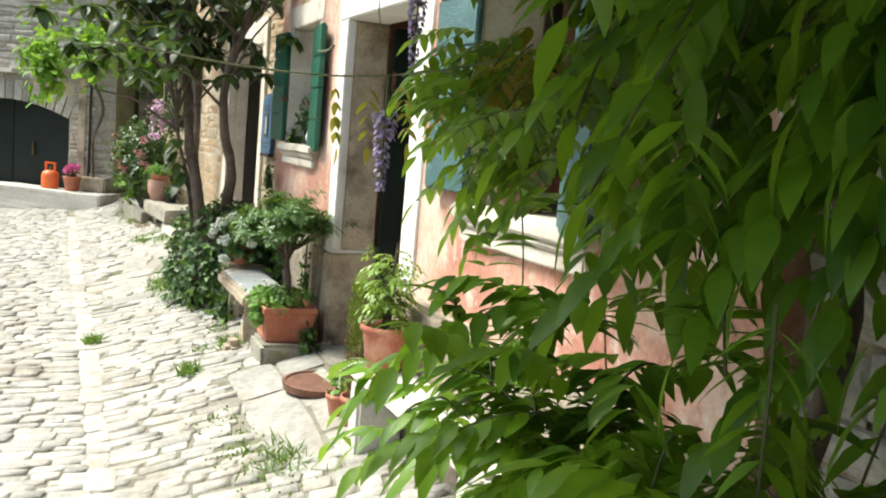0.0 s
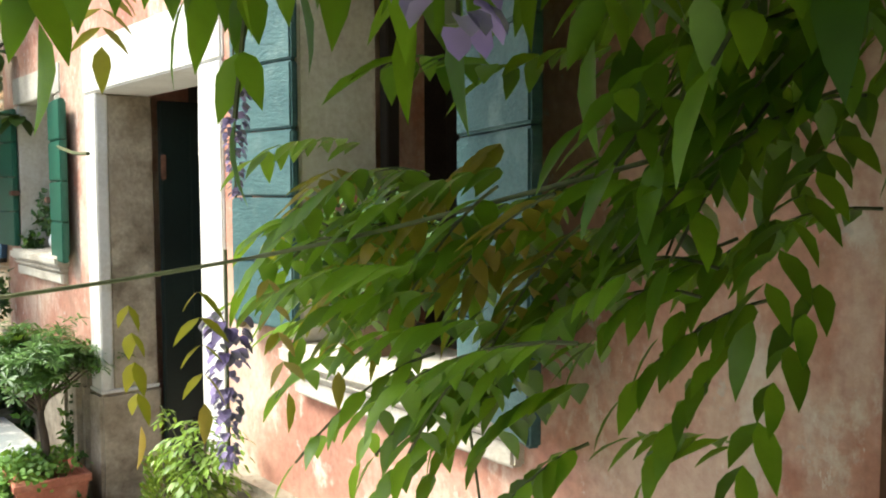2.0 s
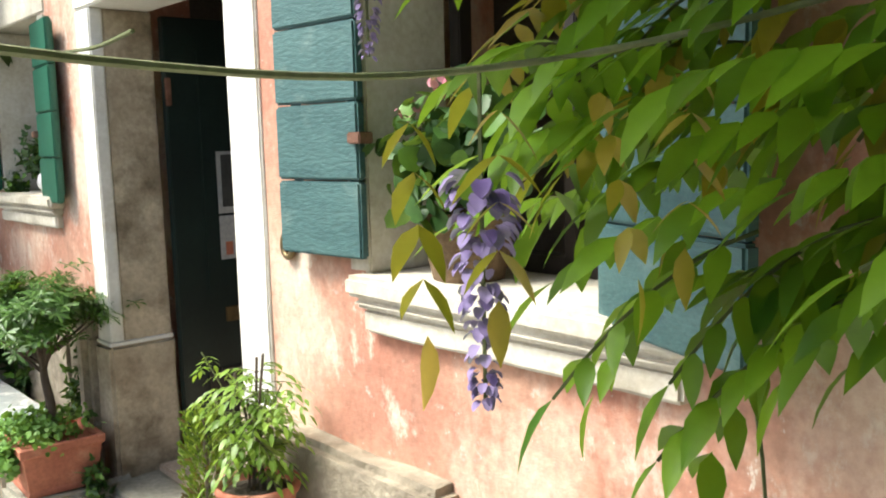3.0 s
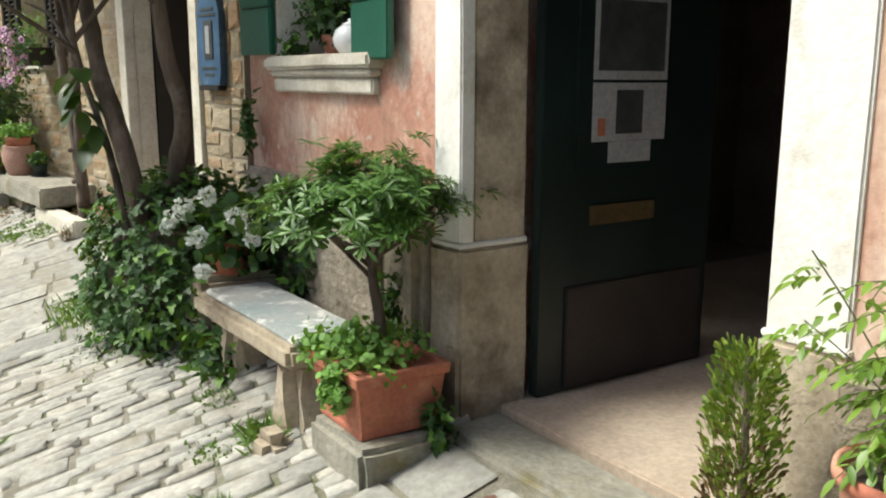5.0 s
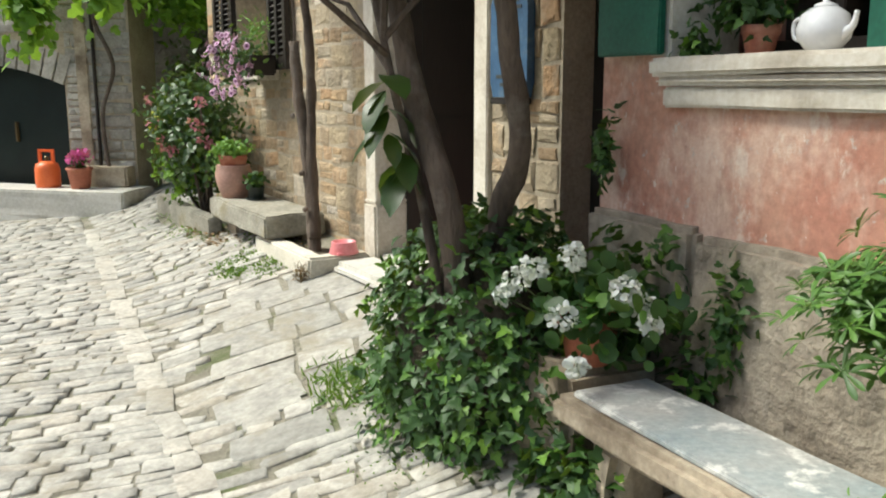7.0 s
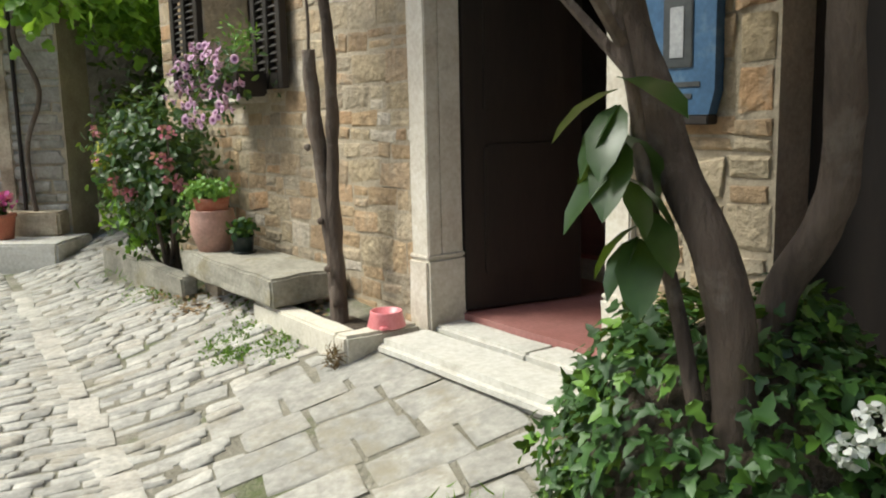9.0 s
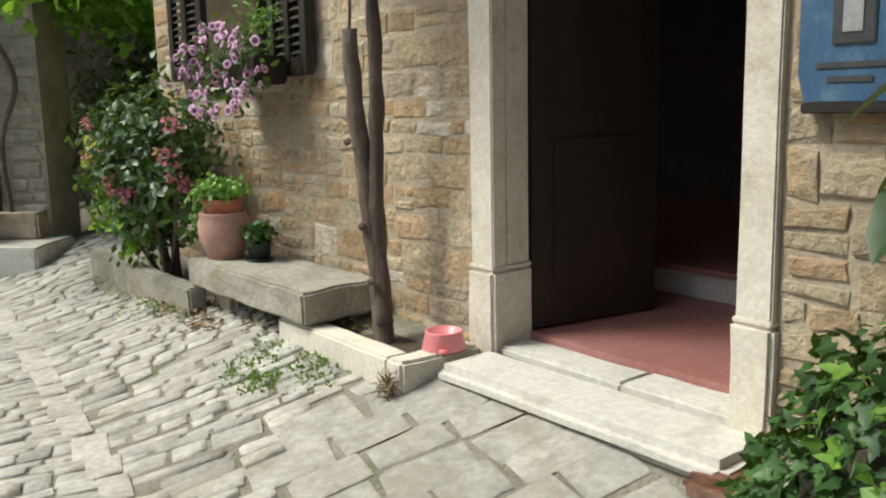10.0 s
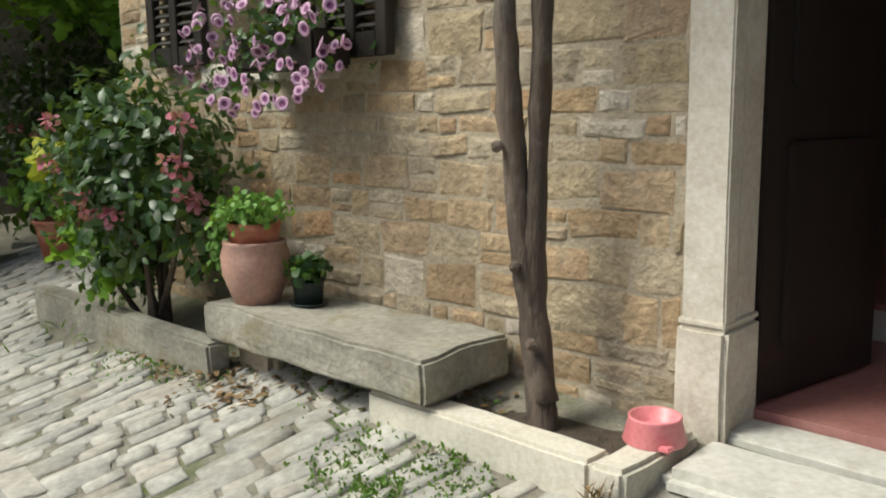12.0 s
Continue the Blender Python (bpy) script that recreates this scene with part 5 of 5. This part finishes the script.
# ---- wisteria over the window of the pink house ----
def wisteria():
    rng = random.Random(100)
    t = thing("wisteria", FP, "wisteria climber hanging over the shuttered window with purple blooms", "climber")
    old = smooth_line([(-1.15, -0.14, -0.2), (-1.2, -0.16, 0.6), (-1.12, -0.13, 1.2), (-1.25, -0.2, 1.8), (-1.5, -0.3, 2.3), (-2.2, -0.3, 2.6)], 6)
    part("stem", tube(old, [0.035 - 0.0006 * i for i in range(len(old))], 9, None, 0.4), BARK, t, smooth=True)
    green, yellow, rach = [], [], bmesh.new()

    def spray(count, centre, spread, length, leaflet, way, wobble=0.7, yellow_share=0.0, hang=0.5):
        for i in range(count):
            p = Vector(centre) + Vector((rng.gauss(0, spread[0]), rng.gauss(0, spread[1]), rng.gauss(0, spread[2])))
            p.y = max(p.y, -1.1)
            p.x = max(p.x, -2.1) if p.z < 1.8 else p.x
            w = Vector(way) + rnd_dir(rng) * wobble
            pts = pinnate(rng, yellow if rng.random() < yellow_share else green, p, w, length * rng.uniform(0.75, 1.2), leaflet, rng.choice((5, 6, 6, 7)), hang)
            if i % 3 == 0:
                tube(pts, 0.0022, 4, rach)

    spray(46, (-1.56, -0.62, 1.63), (0.16, 0.08, 0.085), 0.20, 0.066, (-0.8, -0.25, -0.1), 0.45, 0.06, 0.35)
    spray(13, (-1.80, -0.62, 1.64), (0.08, 0.07, 0.05), 0.18, 0.064, (-0.8, -0.3, 0.0), 0.45, 0.4, 0.45)
    spray(13, (-1.66, -0.56, 1.50), (0.13, 0.05, 0.05), 0.18, 0.068, (-0.7, -0.25, -0.3), 0.4, 0.1, 0.5)
    spray(20, (-1.34, -0.46, 1.84), (0.07, 0.07, 0.07), 0.20, 0.07, (-0.5, -0.2, -0.2), 0.5, 0.0, 0.45)
    spray(26, (-0.72, -0.84, 1.72), (0.09, 0.08, 0.14), 0.22, 0.078, (-0.5, -0.1, -0.6), 0.55, 0.0, 0.6)
    spray(30, (-0.50, -0.94, 1.66), (0.11, 0.08, 0.14), 0.20, 0.08, (-0.6, 0.0, -0.6), 0.5, 0.0, 0.6)
    spray(70, (-1.0, -0.32, 2.04), (0.24, 0.12, 0.11), 0.24, 0.078, (-0.4, -0.3, -0.4), 0.7, 0.0, 0.5)
    spray(44, (-0.25, -0.85, 1.75), (0.18, 0.12, 0.2), 0.22, 0.08, (-0.4, 0.1, -0.6), 0.6, 0.0, 0.6)
    spray(10, (-1.70, -1.02, 2.03), (0.24, 0.06, 0.04), 0.16, 0.062, (-0.5, -0.1, -0.2), 0.8, 0.12, 0.5)
    spray(40, (-1.05, -0.92, 1.10), (0.11, 0.08, 0.09), 0.19, 0.07, (-0.6, -0.2, 0.4), 0.7, 0.0, 0.5)
    spray(32, (-0.80, -0.88, 1.00), (0.14, 0.10, 0.10), 0.20, 0.075, (-0.4, -0.2, 0.4), 0.7, 0.0, 0.5)
    spray(26, (-1.15, -0.80, 0.92), (0.12, 0.10, 0.10), 0.18, 0.07, (-0.6, -0.3, 0.4), 0.7, 0.0, 0.5)
    spray(26, (-0.75, -0.70, 0.80), (0.22, 0.12, 0.10), 0.2, 0.075, (-0.3, -0.4, 0.4), 0.7, 0.0, 0.5)
    spray(95, (-0.55, -0.52, 0.62), (0.36, 0.14, 0.2), 0.22, 0.08, (-0.3, -0.4, 0.2), 0.8, 0.0, 0.5)
    spray(26, (-1.12, -0.45, 0.62), (0.13, 0.10, 0.16), 0.2, 0.075, (-0.4, -0.4, 0.3), 0.8, 0.0, 0.5)
    spray(60, (-0.52, -0.95, 0.98), (0.15, 0.09, 0.14), 0.2, 0.078, (-0.4, 0.0, 0.2), 0.7, 0.0, 0.5)
    spray(40, (-0.85, -0.62, 0.72), (0.18, 0.10, 0.14), 0.2, 0.078, (-0.4, -0.2, 0.3), 0.7, 0.0, 0.5)
    # unseen roof of leaves overhead, added to shade the wall and climber
    for i in range(4400):
        p = Vector((rng.uniform(-2.5, 2.2), rng.uniform(-2.5, -0.05), 2.74 + rng.gauss(0, 0.12)))
        if p.y < -1.05 and p.x < -1.35:
            continue
        pinnate(rng, green, p, Vector((-0.3, -0.4, -0.1)) + rnd_dir(rng) * 0.9, 0.3, 0.13, 6, 0.3)
    # thicker unseen layer below it, added to hold back sky light
    for i in range(3000):
        p = Vector((rng.uniform(-1.9, 1.2), rng.uniform(-1.3, -0.08), rng.uniform(2.1, 2.65)))
        pinnate(rng, green, p, Vector((-0.3, -0.3, 0.0)) + rnd_dir(rng) * 0.8, 0.24, 0.1, 6, 0.2)
    # unseen leaves behind the start of the walk, added to block light
    for i in range(420):
        p = Vector((rng.uniform(0.45, 1.6), rng.uniform(-1.1, -0.1), rng.uniform(0.5, 2.2)))
        pinnate(rng, green, p, Vector((0.2, -0.3, -0.3)) + rnd_dir(rng) * 0.8, 0.24, 0.1, 6, 0.4)
    clear = lambda q: not (q[0].y < -1.2 and q[0].z < 2.0 and q[0].x > -1.5)
    green = [q for q in green if clear(q)]
    # wires under the unseen leaf roof
    for y in (-1.5, -0.8, -0.1):
        part("trellis_wire", tube([(-2.15, y, 2.74), (1.0, y, 2.74)], 0.006, 6), IRON, t)
    crown(t, green, L_WIST, LANCE, "foliage", 0.18, 0.25)
    shoot = smooth_line([(-1.42, -0.52, 1.74), (-1.68, -0.78, 1.645), (-1.76, -1.0, 1.605), (-1.68, -1.25, 1.595), (-1.48, -1.52, 1.60)], 6)
    part("shoot", tube(shoot, [0.0032 - 0.00007 * i for i in range(len(shoot))], 6), ROPE, t)
    for k in (7, 9, 11, 13):
        pinnate(rng, yellow, shoot[k], (rng.gauss(0, 0.2), 0.1, -1), 0.13, 0.04, 4, 0.2)
    twig = smooth_line([(-2.95, -0.7, 1.78), (-3.4, -0.6, 1.80), (-3.9, -0.5, 1.84)], 5)
    part("twig", tube(twig, 0.005, 5), STEM, t)
    for a, b in (((-1.85, -0.5, 1.4), (-1.9, -0.5, 0.75)), ((-1.5, -0.45, 1.15), (-1.42, -0.5, 0.3)), ((-1.3, -0.45, 1.0), (-1.25, -0.45, 0.25))):
        part("twig", tube(smooth_line([a, (Vector(a) + Vector(b)) / 2 + Vector((0.05, 0.02, 0)), b], 5), 0.0024, 5), STEM, t)
    crown(t, yellow, L_WIST_Y, LANCE, "yellow_foliage", 0.18, 0.2)
    tagged(part("leaf_stalk", rach, STEM, t), kind="stuff")
    for (x, y, z), ln in (((-1.86, -0.88, 1.54), 0.19), ((-2.32, -0.64, 1.90), 0.22), ((-1.45, -0.62, 2.02), 0.12), ((-1.02, -1.22, 1.86), 0.13)):
        fl = []
        for i in range(int(ln * 760)):
            f = rng.random()
            rad = 0.02 * (1 - 0.75 * f)
            a = rng.uniform(0, 6.28)
            p = Vector((x + rad * math.cos(a), y + rad * math.sin(a), z - ln * f))
            fl.append((p, Vector((math.cos(a), math.sin(a), -0.3)), Vector((0, 0, 1)), rng.uniform(0.011, 0.017) * (1.2 - 0.6 * f)))
        ob = crown(t, fl, P_PURPLE, ROUND, "raceme", 0.4, 0.5)
        tagged(ob, kind="stuff")
        part("raceme_stalk", tube([(x, y, z + 0.08), (x, y, z - ln)], 0.002, 4), STEM, ob)


wisteria()
cv = thing("manhole_cover", Matrix.Translation(street(4.42, -1.50) + Vector((0, 0, 0.012))), "rusty red round manhole cover in the paving", "manhole cover")
part("ring", lathe([(0.2, -0.03), (0.21, 0.012), (0.19, 0.014), (0.185, 0.004)], 32), IRON, cv)
part("plate", lathe([(0.183, -0.02), (0.183, 0.006), (0.17, 0.01)], 32), IRON, cv)


# ---- weeds and litter ----
def tufts(name, spots, label, mat, shape, size, count, height, seed):
    r = random.Random(seed)
    lv = []
    for s, d, spread in spots:
        for i in range(count):
            p = street(s + r.gauss(0, spread), d + r.gauss(0, spread * 0.7))
            p.z += r.uniform(0.0, height)
            lv.append((p, Vector((r.gauss(0, 0.5), r.gauss(0, 0.5), r.uniform(0.3, 1))), rnd_dir(r), size * r.uniform(0.6, 1.3)))
    ob = new(name, leaf_mesh(name, lv, mat, shape))
    return tagged(ob, label, "weeds", kind="stuff")


tufts("weeds", [(9.75, -1.05, 0.09), (9.62, -1.08, 0.08), (9.85, -1.0, 0.08), (9.7, -0.98, 0.09), (9.55, -1.2, 0.07), (9.9, -1.12, 0.09), (9.45, -1.16, 0.05), (9.6, -1.27, 0.06), (9.8, -1.35, 0.14), (10.1, -1.35, 0.14), (9.65, -1.0, 0.06), (11.25, -1.0, 0.1), (11.35, -1.08, 0.1), (11.5, -1.0, 0.12), (11.0, -1.1, 0.12), (10.4, -1.3, 0.12), (6.0, -1.2, 0.06), (5.6, -1.05, 0.05), (4.3, -0.95, 0.1), (3.9, -0.95, 0.12), (7.4, -1.05, 0.12), (3.5, -1.05, 0.14), (6.9, -0.95, 0.1)], "low green weeds growing between the cobbles", L_GRASS, OVAL, 0.018, 120, 0.012, 5)
tufts("grass", [(5.55, -1.2, 0.05), (7.5, -1.0, 0.1), (7.7, -1.05, 0.1), (3.7, -1.1, 0.1), (6.4, -0.4, 0.04), (5.2, -0.9, 0.04), (12.2, -1.1, 0.2)], "thin grass blades along the paving edges", L_GRASS, BLADE, 0.07, 130, 0.02, 6)
rr = random.Random(77)
lv = []
for i in range(520):
    s, d0 = rr.choice([(rr.uniform(9.6, 10.9), rr.gauss(-1.42, 0.09)), (rr.uniform(10.5, 11.5), rr.gauss(-1.1, 0.07))])
    p = street(s, d0)
    p.z += 0.02
    lv.append((p, Vector((rr.gauss(0, 1), rr.gauss(0, 1), 0.15)), Vector((0, 0, 1)) + rnd_dir(rr) * 0.4, rr.uniform(0.02, 0.045)))
tagged(new("fallen_leaves", leaf_mesh("fallen_leaves", lv, DRYLEAF, OVAL)), "dry brown fallen leaves along the house foot", "fallen leaves", kind="stuff")
dry = thing("dry_tuft", FB @ pose(-8.92, -0.47, 0.12), "dead brown tuft of weeds against the kerb end", "dead weed")
crown(dry, blob_leaves(rr, 150, (0, 0, 0.07), (0.05, 0.04, 0.09), 0.05, 0.1, 0.3), DRYLEAF, BLADE, "dead_foliage")

# ---- stones of the walls ----
def stone_variants(name, mat, count, rough, seed, bevel=0.16):
    """Unit stones (x 0..1, z 0..1, front at y = -1), hewn unevenly."""
    out = []
    r = random.Random(seed)
    for i in range(count):
        bm = bmesh.new()
        ins = bevel
        j = lambda: r.uniform(-rough, rough)
        back = [bm.verts.new((x, 0.0, z)) for x, z in ((0, 0), (1, 0), (1, 1), (0, 1))]
        mid = [bm.verts.new((x + j() * 0.4, -0.55, z + j() * 0.6)) for x, z in ((0.01, 0.02), (0.99, 0.02), (0.99, 0.98), (0.01, 0.98))]
        front = [bm.verts.new((x + j() * 0.5, -1 + r.uniform(-0.12, 0.25), z + j())) for x, z in ((ins * 0.45, ins), (1 - ins * 0.45, ins), (1 - ins * 0.45, 1 - ins), (ins * 0.45, 1 - ins))]
        c = bm.verts.new((0.5 + j(), -1 + r.uniform(-0.25, 0.1), 0.5 + j()))
        for a, b in ((back, mid), (mid, front)):
            for k in range(4):
                bm.faces.new((a[k], a[(k + 1) % 4], b[(k + 1) % 4], b[k]))
        for k in range(4):
            bm.faces.new((front[k], front[(k + 1) % 4], c))
        out.append(mesh_of(name, bm, mat))
    return out


def lay_wall(parent, x0, x1, z0, z1, holes, mat, seed, low, high, wlow, whigh, proud=0.02, limit=300, name="stone", white_share=0.05):
    """Coursed rubble: separate stones up to the limit, the rest joined."""
    r = random.Random(seed)
    kinds = stone_variants(name, mat, 14, 0.2, seed)
    joint, placed, rest = 0.015, 0, bmesh.new()
    z = z0
    while z < z1 - 0.02:
        h = min(r.uniform(low, high), z1 - z)
        x = x0 + r.uniform(-0.05, 0)
        while x < x1:
            w = r.uniform(wlow, whigh) * (0.7 + 0.5 * h / high)
            a, b = max(x, x0), min(x + w, x1)
            x += w
            for hx0, hx1, hz0, hz1 in holes:
                if z < hz1 and z + h > hz0:
                    if hx0 <= a < hx1: a = hx1
                    if hx0 < b <= hx1: b = hx0
                    if a < hx0 and b > hx1: b = hx0
            if b - a < 0.035:
                continue
            rows = [(z, h)] if h < 0.1 or r.random() < 0.8 else [(z, h * 0.45), (z + h * 0.45, h * 0.55)]
            for zz, hh in rows:
                m = Matrix.Translation((a + joint / 2, 0.004, zz + joint / 2 + r.uniform(-0.006, 0.006))) @ Matrix.Rotation(r.gauss(0, 0.03), 4, "Y") @ Matrix.Diagonal((b - a - joint, proud * r.uniform(0.7, 1.4), hh - joint, 1))
                me = r.choice(kinds)
                if placed < limit:
                    part(name, me, mat, parent, m=m)
                    placed += 1
                else:
                    n0 = len(rest.verts)
                    rest.from_mesh(me)
                    rest.verts.ensure_lookup_table()
                    for v in rest.verts[n0:]:
                        v.co = m @ v.co
        z += h
    if len(rest.verts):
        me = bpy.data.meshes.new(name + "_rest")
        rest.to_mesh(me)
        me.materials.append(STONES_REST if mat is STONES else GREY_REST)
        tagged(part(name + "_rest", me, None, parent), kind="stuff")
    rest.free()


STONES_REST = pieces_material("wall_stone_rest", WALL_TONES, island=True, fine=28, relief=1.0, depth=0.02, dirt=(0.36, 0.31, 0.23), dirt_scale=5.0)
GREY_REST = pieces_material("grey_stone_rest", [(0.26, 0.25, 0.21), (0.36, 0.34, 0.29), (0.31, 0.29, 0.25), (0.42, 0.40, 0.35)], island=True, fine=35, relief=0.8)
by_name = bpy.data.objects
lay_wall(by_name["wall_stone"], -12.26, -8.96, 0.16, 4.95, [(-11.47, -10.43, 1.32, 2.62)], STONES, 7, 0.06, 0.16, 0.09, 0.27, 0.009, 300)
lay_wall(by_name["wall_stone"], -7.63, -7.13, 0.0, 4.95, [], STONES, 8, 0.07, 0.16, 0.1, 0.24, 0.013, 90)
lay_wall(by_name["wall_arched"], -5.5, 0.41, 0.2, 4.5, [(ARCH[0] - 0.02, ARCH[1] + 0.02, 0, 1.80)], GREYSTONE, 9, 0.08, 0.17, 0.2, 0.5, 0.02, 220)
lay_wall(by_name["wall_near"], -1.44, 1.5, 0.0, 3.0, [], GREYSTONE, 10, 0.1, 0.2, 0.2, 0.45, 0.03, 120)


# ---- cobbles ----
def cobble_variants(mat, count, seed, inx=0.9, iny=0.8):
    out, r = [], random.Random(seed)
    for i in range(count):
        bm = bmesh.new()
        j = lambda k=0.06: r.uniform(-k, k)
        corners = ((-0.5, -0.5), (0.5, -0.5), (0.5, 0.5), (-0.5, 0.5))
        low = [bm.verts.new((x, y, -1)) for x, y in corners]
        mid = [bm.verts.new((x * 0.99 + j(0.03), y * 0.98 + j(0.08), 0.35)) for x, y in corners]
        top = [bm.verts.new((x * inx + j(), y * iny + j(0.08), 0.9 + j(0.2))) for x, y in corners]
        c = bm.verts.new((j(0.2), j(0.15), 1.05 + j(0.25)))
        for a, b in ((low, mid), (mid, top)):
            for k in range(4):
                bm.faces.new((a[k], a[(k + 1) % 4], b[(k + 1) % 4], b[k]))
        for k in range(4):
            bm.faces.new((top[k], top[(k + 1) % 4], c))
        out.append(mesh_of("cobble", bm, mat, True))
    return out


FP_INV, FB_INV, FA_INV = FP.inverted(), FB.inverted(), FA.inverted()


def pave():
    r = random.Random(17)
    road = by_name["ground"]
    kinds, strip_kinds = cobble_variants(COBBLE, 9, 1), cobble_variants(STRIP, 4, 2)
    flag_kinds = cobble_variants(FLAG, 7, 3, 0.93, 0.93)
    rest, count, strips = bmesh.new(), 0, 0
    u, n = Vector((-0.438, 0.899, 0)), Vector((-0.899, -0.438, 0))

    def frame_at(s, d, turn):
        p = street(s, d)
        e = 0.05
        tx, ty = street(s + e, d) - street(s - e, d), street(s, d + e) - street(s, d - e)
        up = tx.cross(ty).normalized()
        if up.z < 0: up = -up
        ax = (ty.normalized() * math.cos(turn) + tx.normalized() * math.sin(turn)).normalized()
        ay = up.cross(ax).normalized()
        m = Matrix((ax, ay, up)).transposed().to_4x4()
        m.translation = p
        return m

    flags = [(4.72, -1.22, 0.27, 0.42, 0.0), (4.22, -1.21, 0.29, 0.54, 0.05), (4.84, -1.49, 0.24, 0.3, 0.05), (4.02, -1.5, 0.26, 0.38, 0.1), (3.76, -1.2, 0.26, 0.34, 0.1), (3.6, -1.46, 0.22, 0.4, 0.0), (4.42, -1.47, 0.22, 0.42, 0.0)]
    s = 7.2
    while s < 9.05:
        h = r.uniform(0.16, 0.27)
        d = -1.9
        while d < -0.95 + r.uniform(-0.1, 0.1):
            w = r.uniform(0.2, 0.42)
            flags.append((s + h / 2 + 0.25 * (d + 1.3) + r.uniform(-0.02, 0.02), d + w / 2, w - 0.012, h - 0.012, 0.2 + r.gauss(0, 0.07)))
            d += w
        s += h
    for s, d, a, b, turn in flags:
        q = FB_INV @ street(s, d)
        if -9.9 < q.x < -7.45 and q.y > -0.22:
            continue
        part("flagstone", r.choice(flag_kinds), FLAG, road, m=frame_at(s, d, turn) @ Matrix.Diagonal((a, b, 0.012, 1)))

    def covered(s, d):
        return any(abs(s - f[0]) < f[3] * 0.5 + 0.01 and abs(d - f[1]) < f[2] * 0.5 + 0.02 for f in flags)

    s = -0.6
    while s < 15.0:
        h = r.choice((r.uniform(0.045, 0.08), r.uniform(0.05, 0.11)))
        d = -3.0 if s > 11.5 else -2.3 if s > 8 else -1.75
        while d < 3.2:
            w = r.choice((r.uniform(0.09, 0.2), r.uniform(0.14, 0.34)))
            if d < -0.38 and d + w > -0.48:
                w = max(-0.38 - d, 0.02)
            elif -0.381 <= d < -0.32:
                d = -0.32
            on_strip = w < 0.05
            bend = 0.10 * math.sin(d * 1.1 + 0.5) + 0.22 * (d + 0.4)
            sc, dc = s + h / 2 + bend, d + w / 2
            d += w
            q = street(sc, dc)
            a, b = FP_INV @ q, FB_INV @ q
            if -5.05 < a.x < -3.5 and a.y > -0.1 or -9.9 < b.x < -7.45 and b.y > (-0.33 if b.x > -8.88 else -0.46) or -12.5 < b.x < -10.7 and b.y > -0.52:
                continue
            if on_strip or covered(sc, dc) or (FP_INV @ q).y > -0.03 and sc < 7.2 or (FB_INV @ q).y > -0.03 and (FB_INV @ q).x > -12.35 or (FA_INV @ q).y > -0.6 and (FA_INV @ q).x < 0.6:
                continue
            m = frame_at(sc, dc, 0.22 + r.gauss(0, 0.08)) @ Matrix.Diagonal((w - 0.006, h - 0.006 + r.uniform(-0.006, 0.008), r.uniform(0.007, 0.017), 1))
            me = r.choice(kinds)
            near = (6.3 < sc < 9.6 and -1.5 < dc < 0.1) and count < 300 and r.random() < 0.55
            if near:
                part("cobble", me, COBBLE, road, m=m)
                count += 1
            else:
                n0 = len(rest.verts)
                rest.from_mesh(me)
                rest.verts.ensure_lookup_table()
                rest.verts.index_update()
                for v in rest.verts[n0:]:
                    v.co = m @ v.co
        s += h
    me = bpy.data.meshes.new("cobbles_rest")
    rest.to_mesh(me)
    rest.free()
    me.materials.append(COBBLE_REST)
    tagged(part("cobbles_rest", me, None, road), "weathered pale cobbles of the street", kind="stuff")
    s = 2.5
    while s < 12.6:
        l = r.uniform(0.14, 0.3)
        part("strip_stone", r.choice(strip_kinds), STRIP, road, m=frame_at(s + l / 2, -0.35 + 0.015 * math.sin(s * 0.8) + r.uniform(-0.012, 0.012), 0.05 + r.gauss(0, 0.06)) @ Matrix.Diagonal((r.uniform(0.10, 0.15), l - 0.012, r.uniform(0.012, 0.02), 1)))
        s += l


pave()
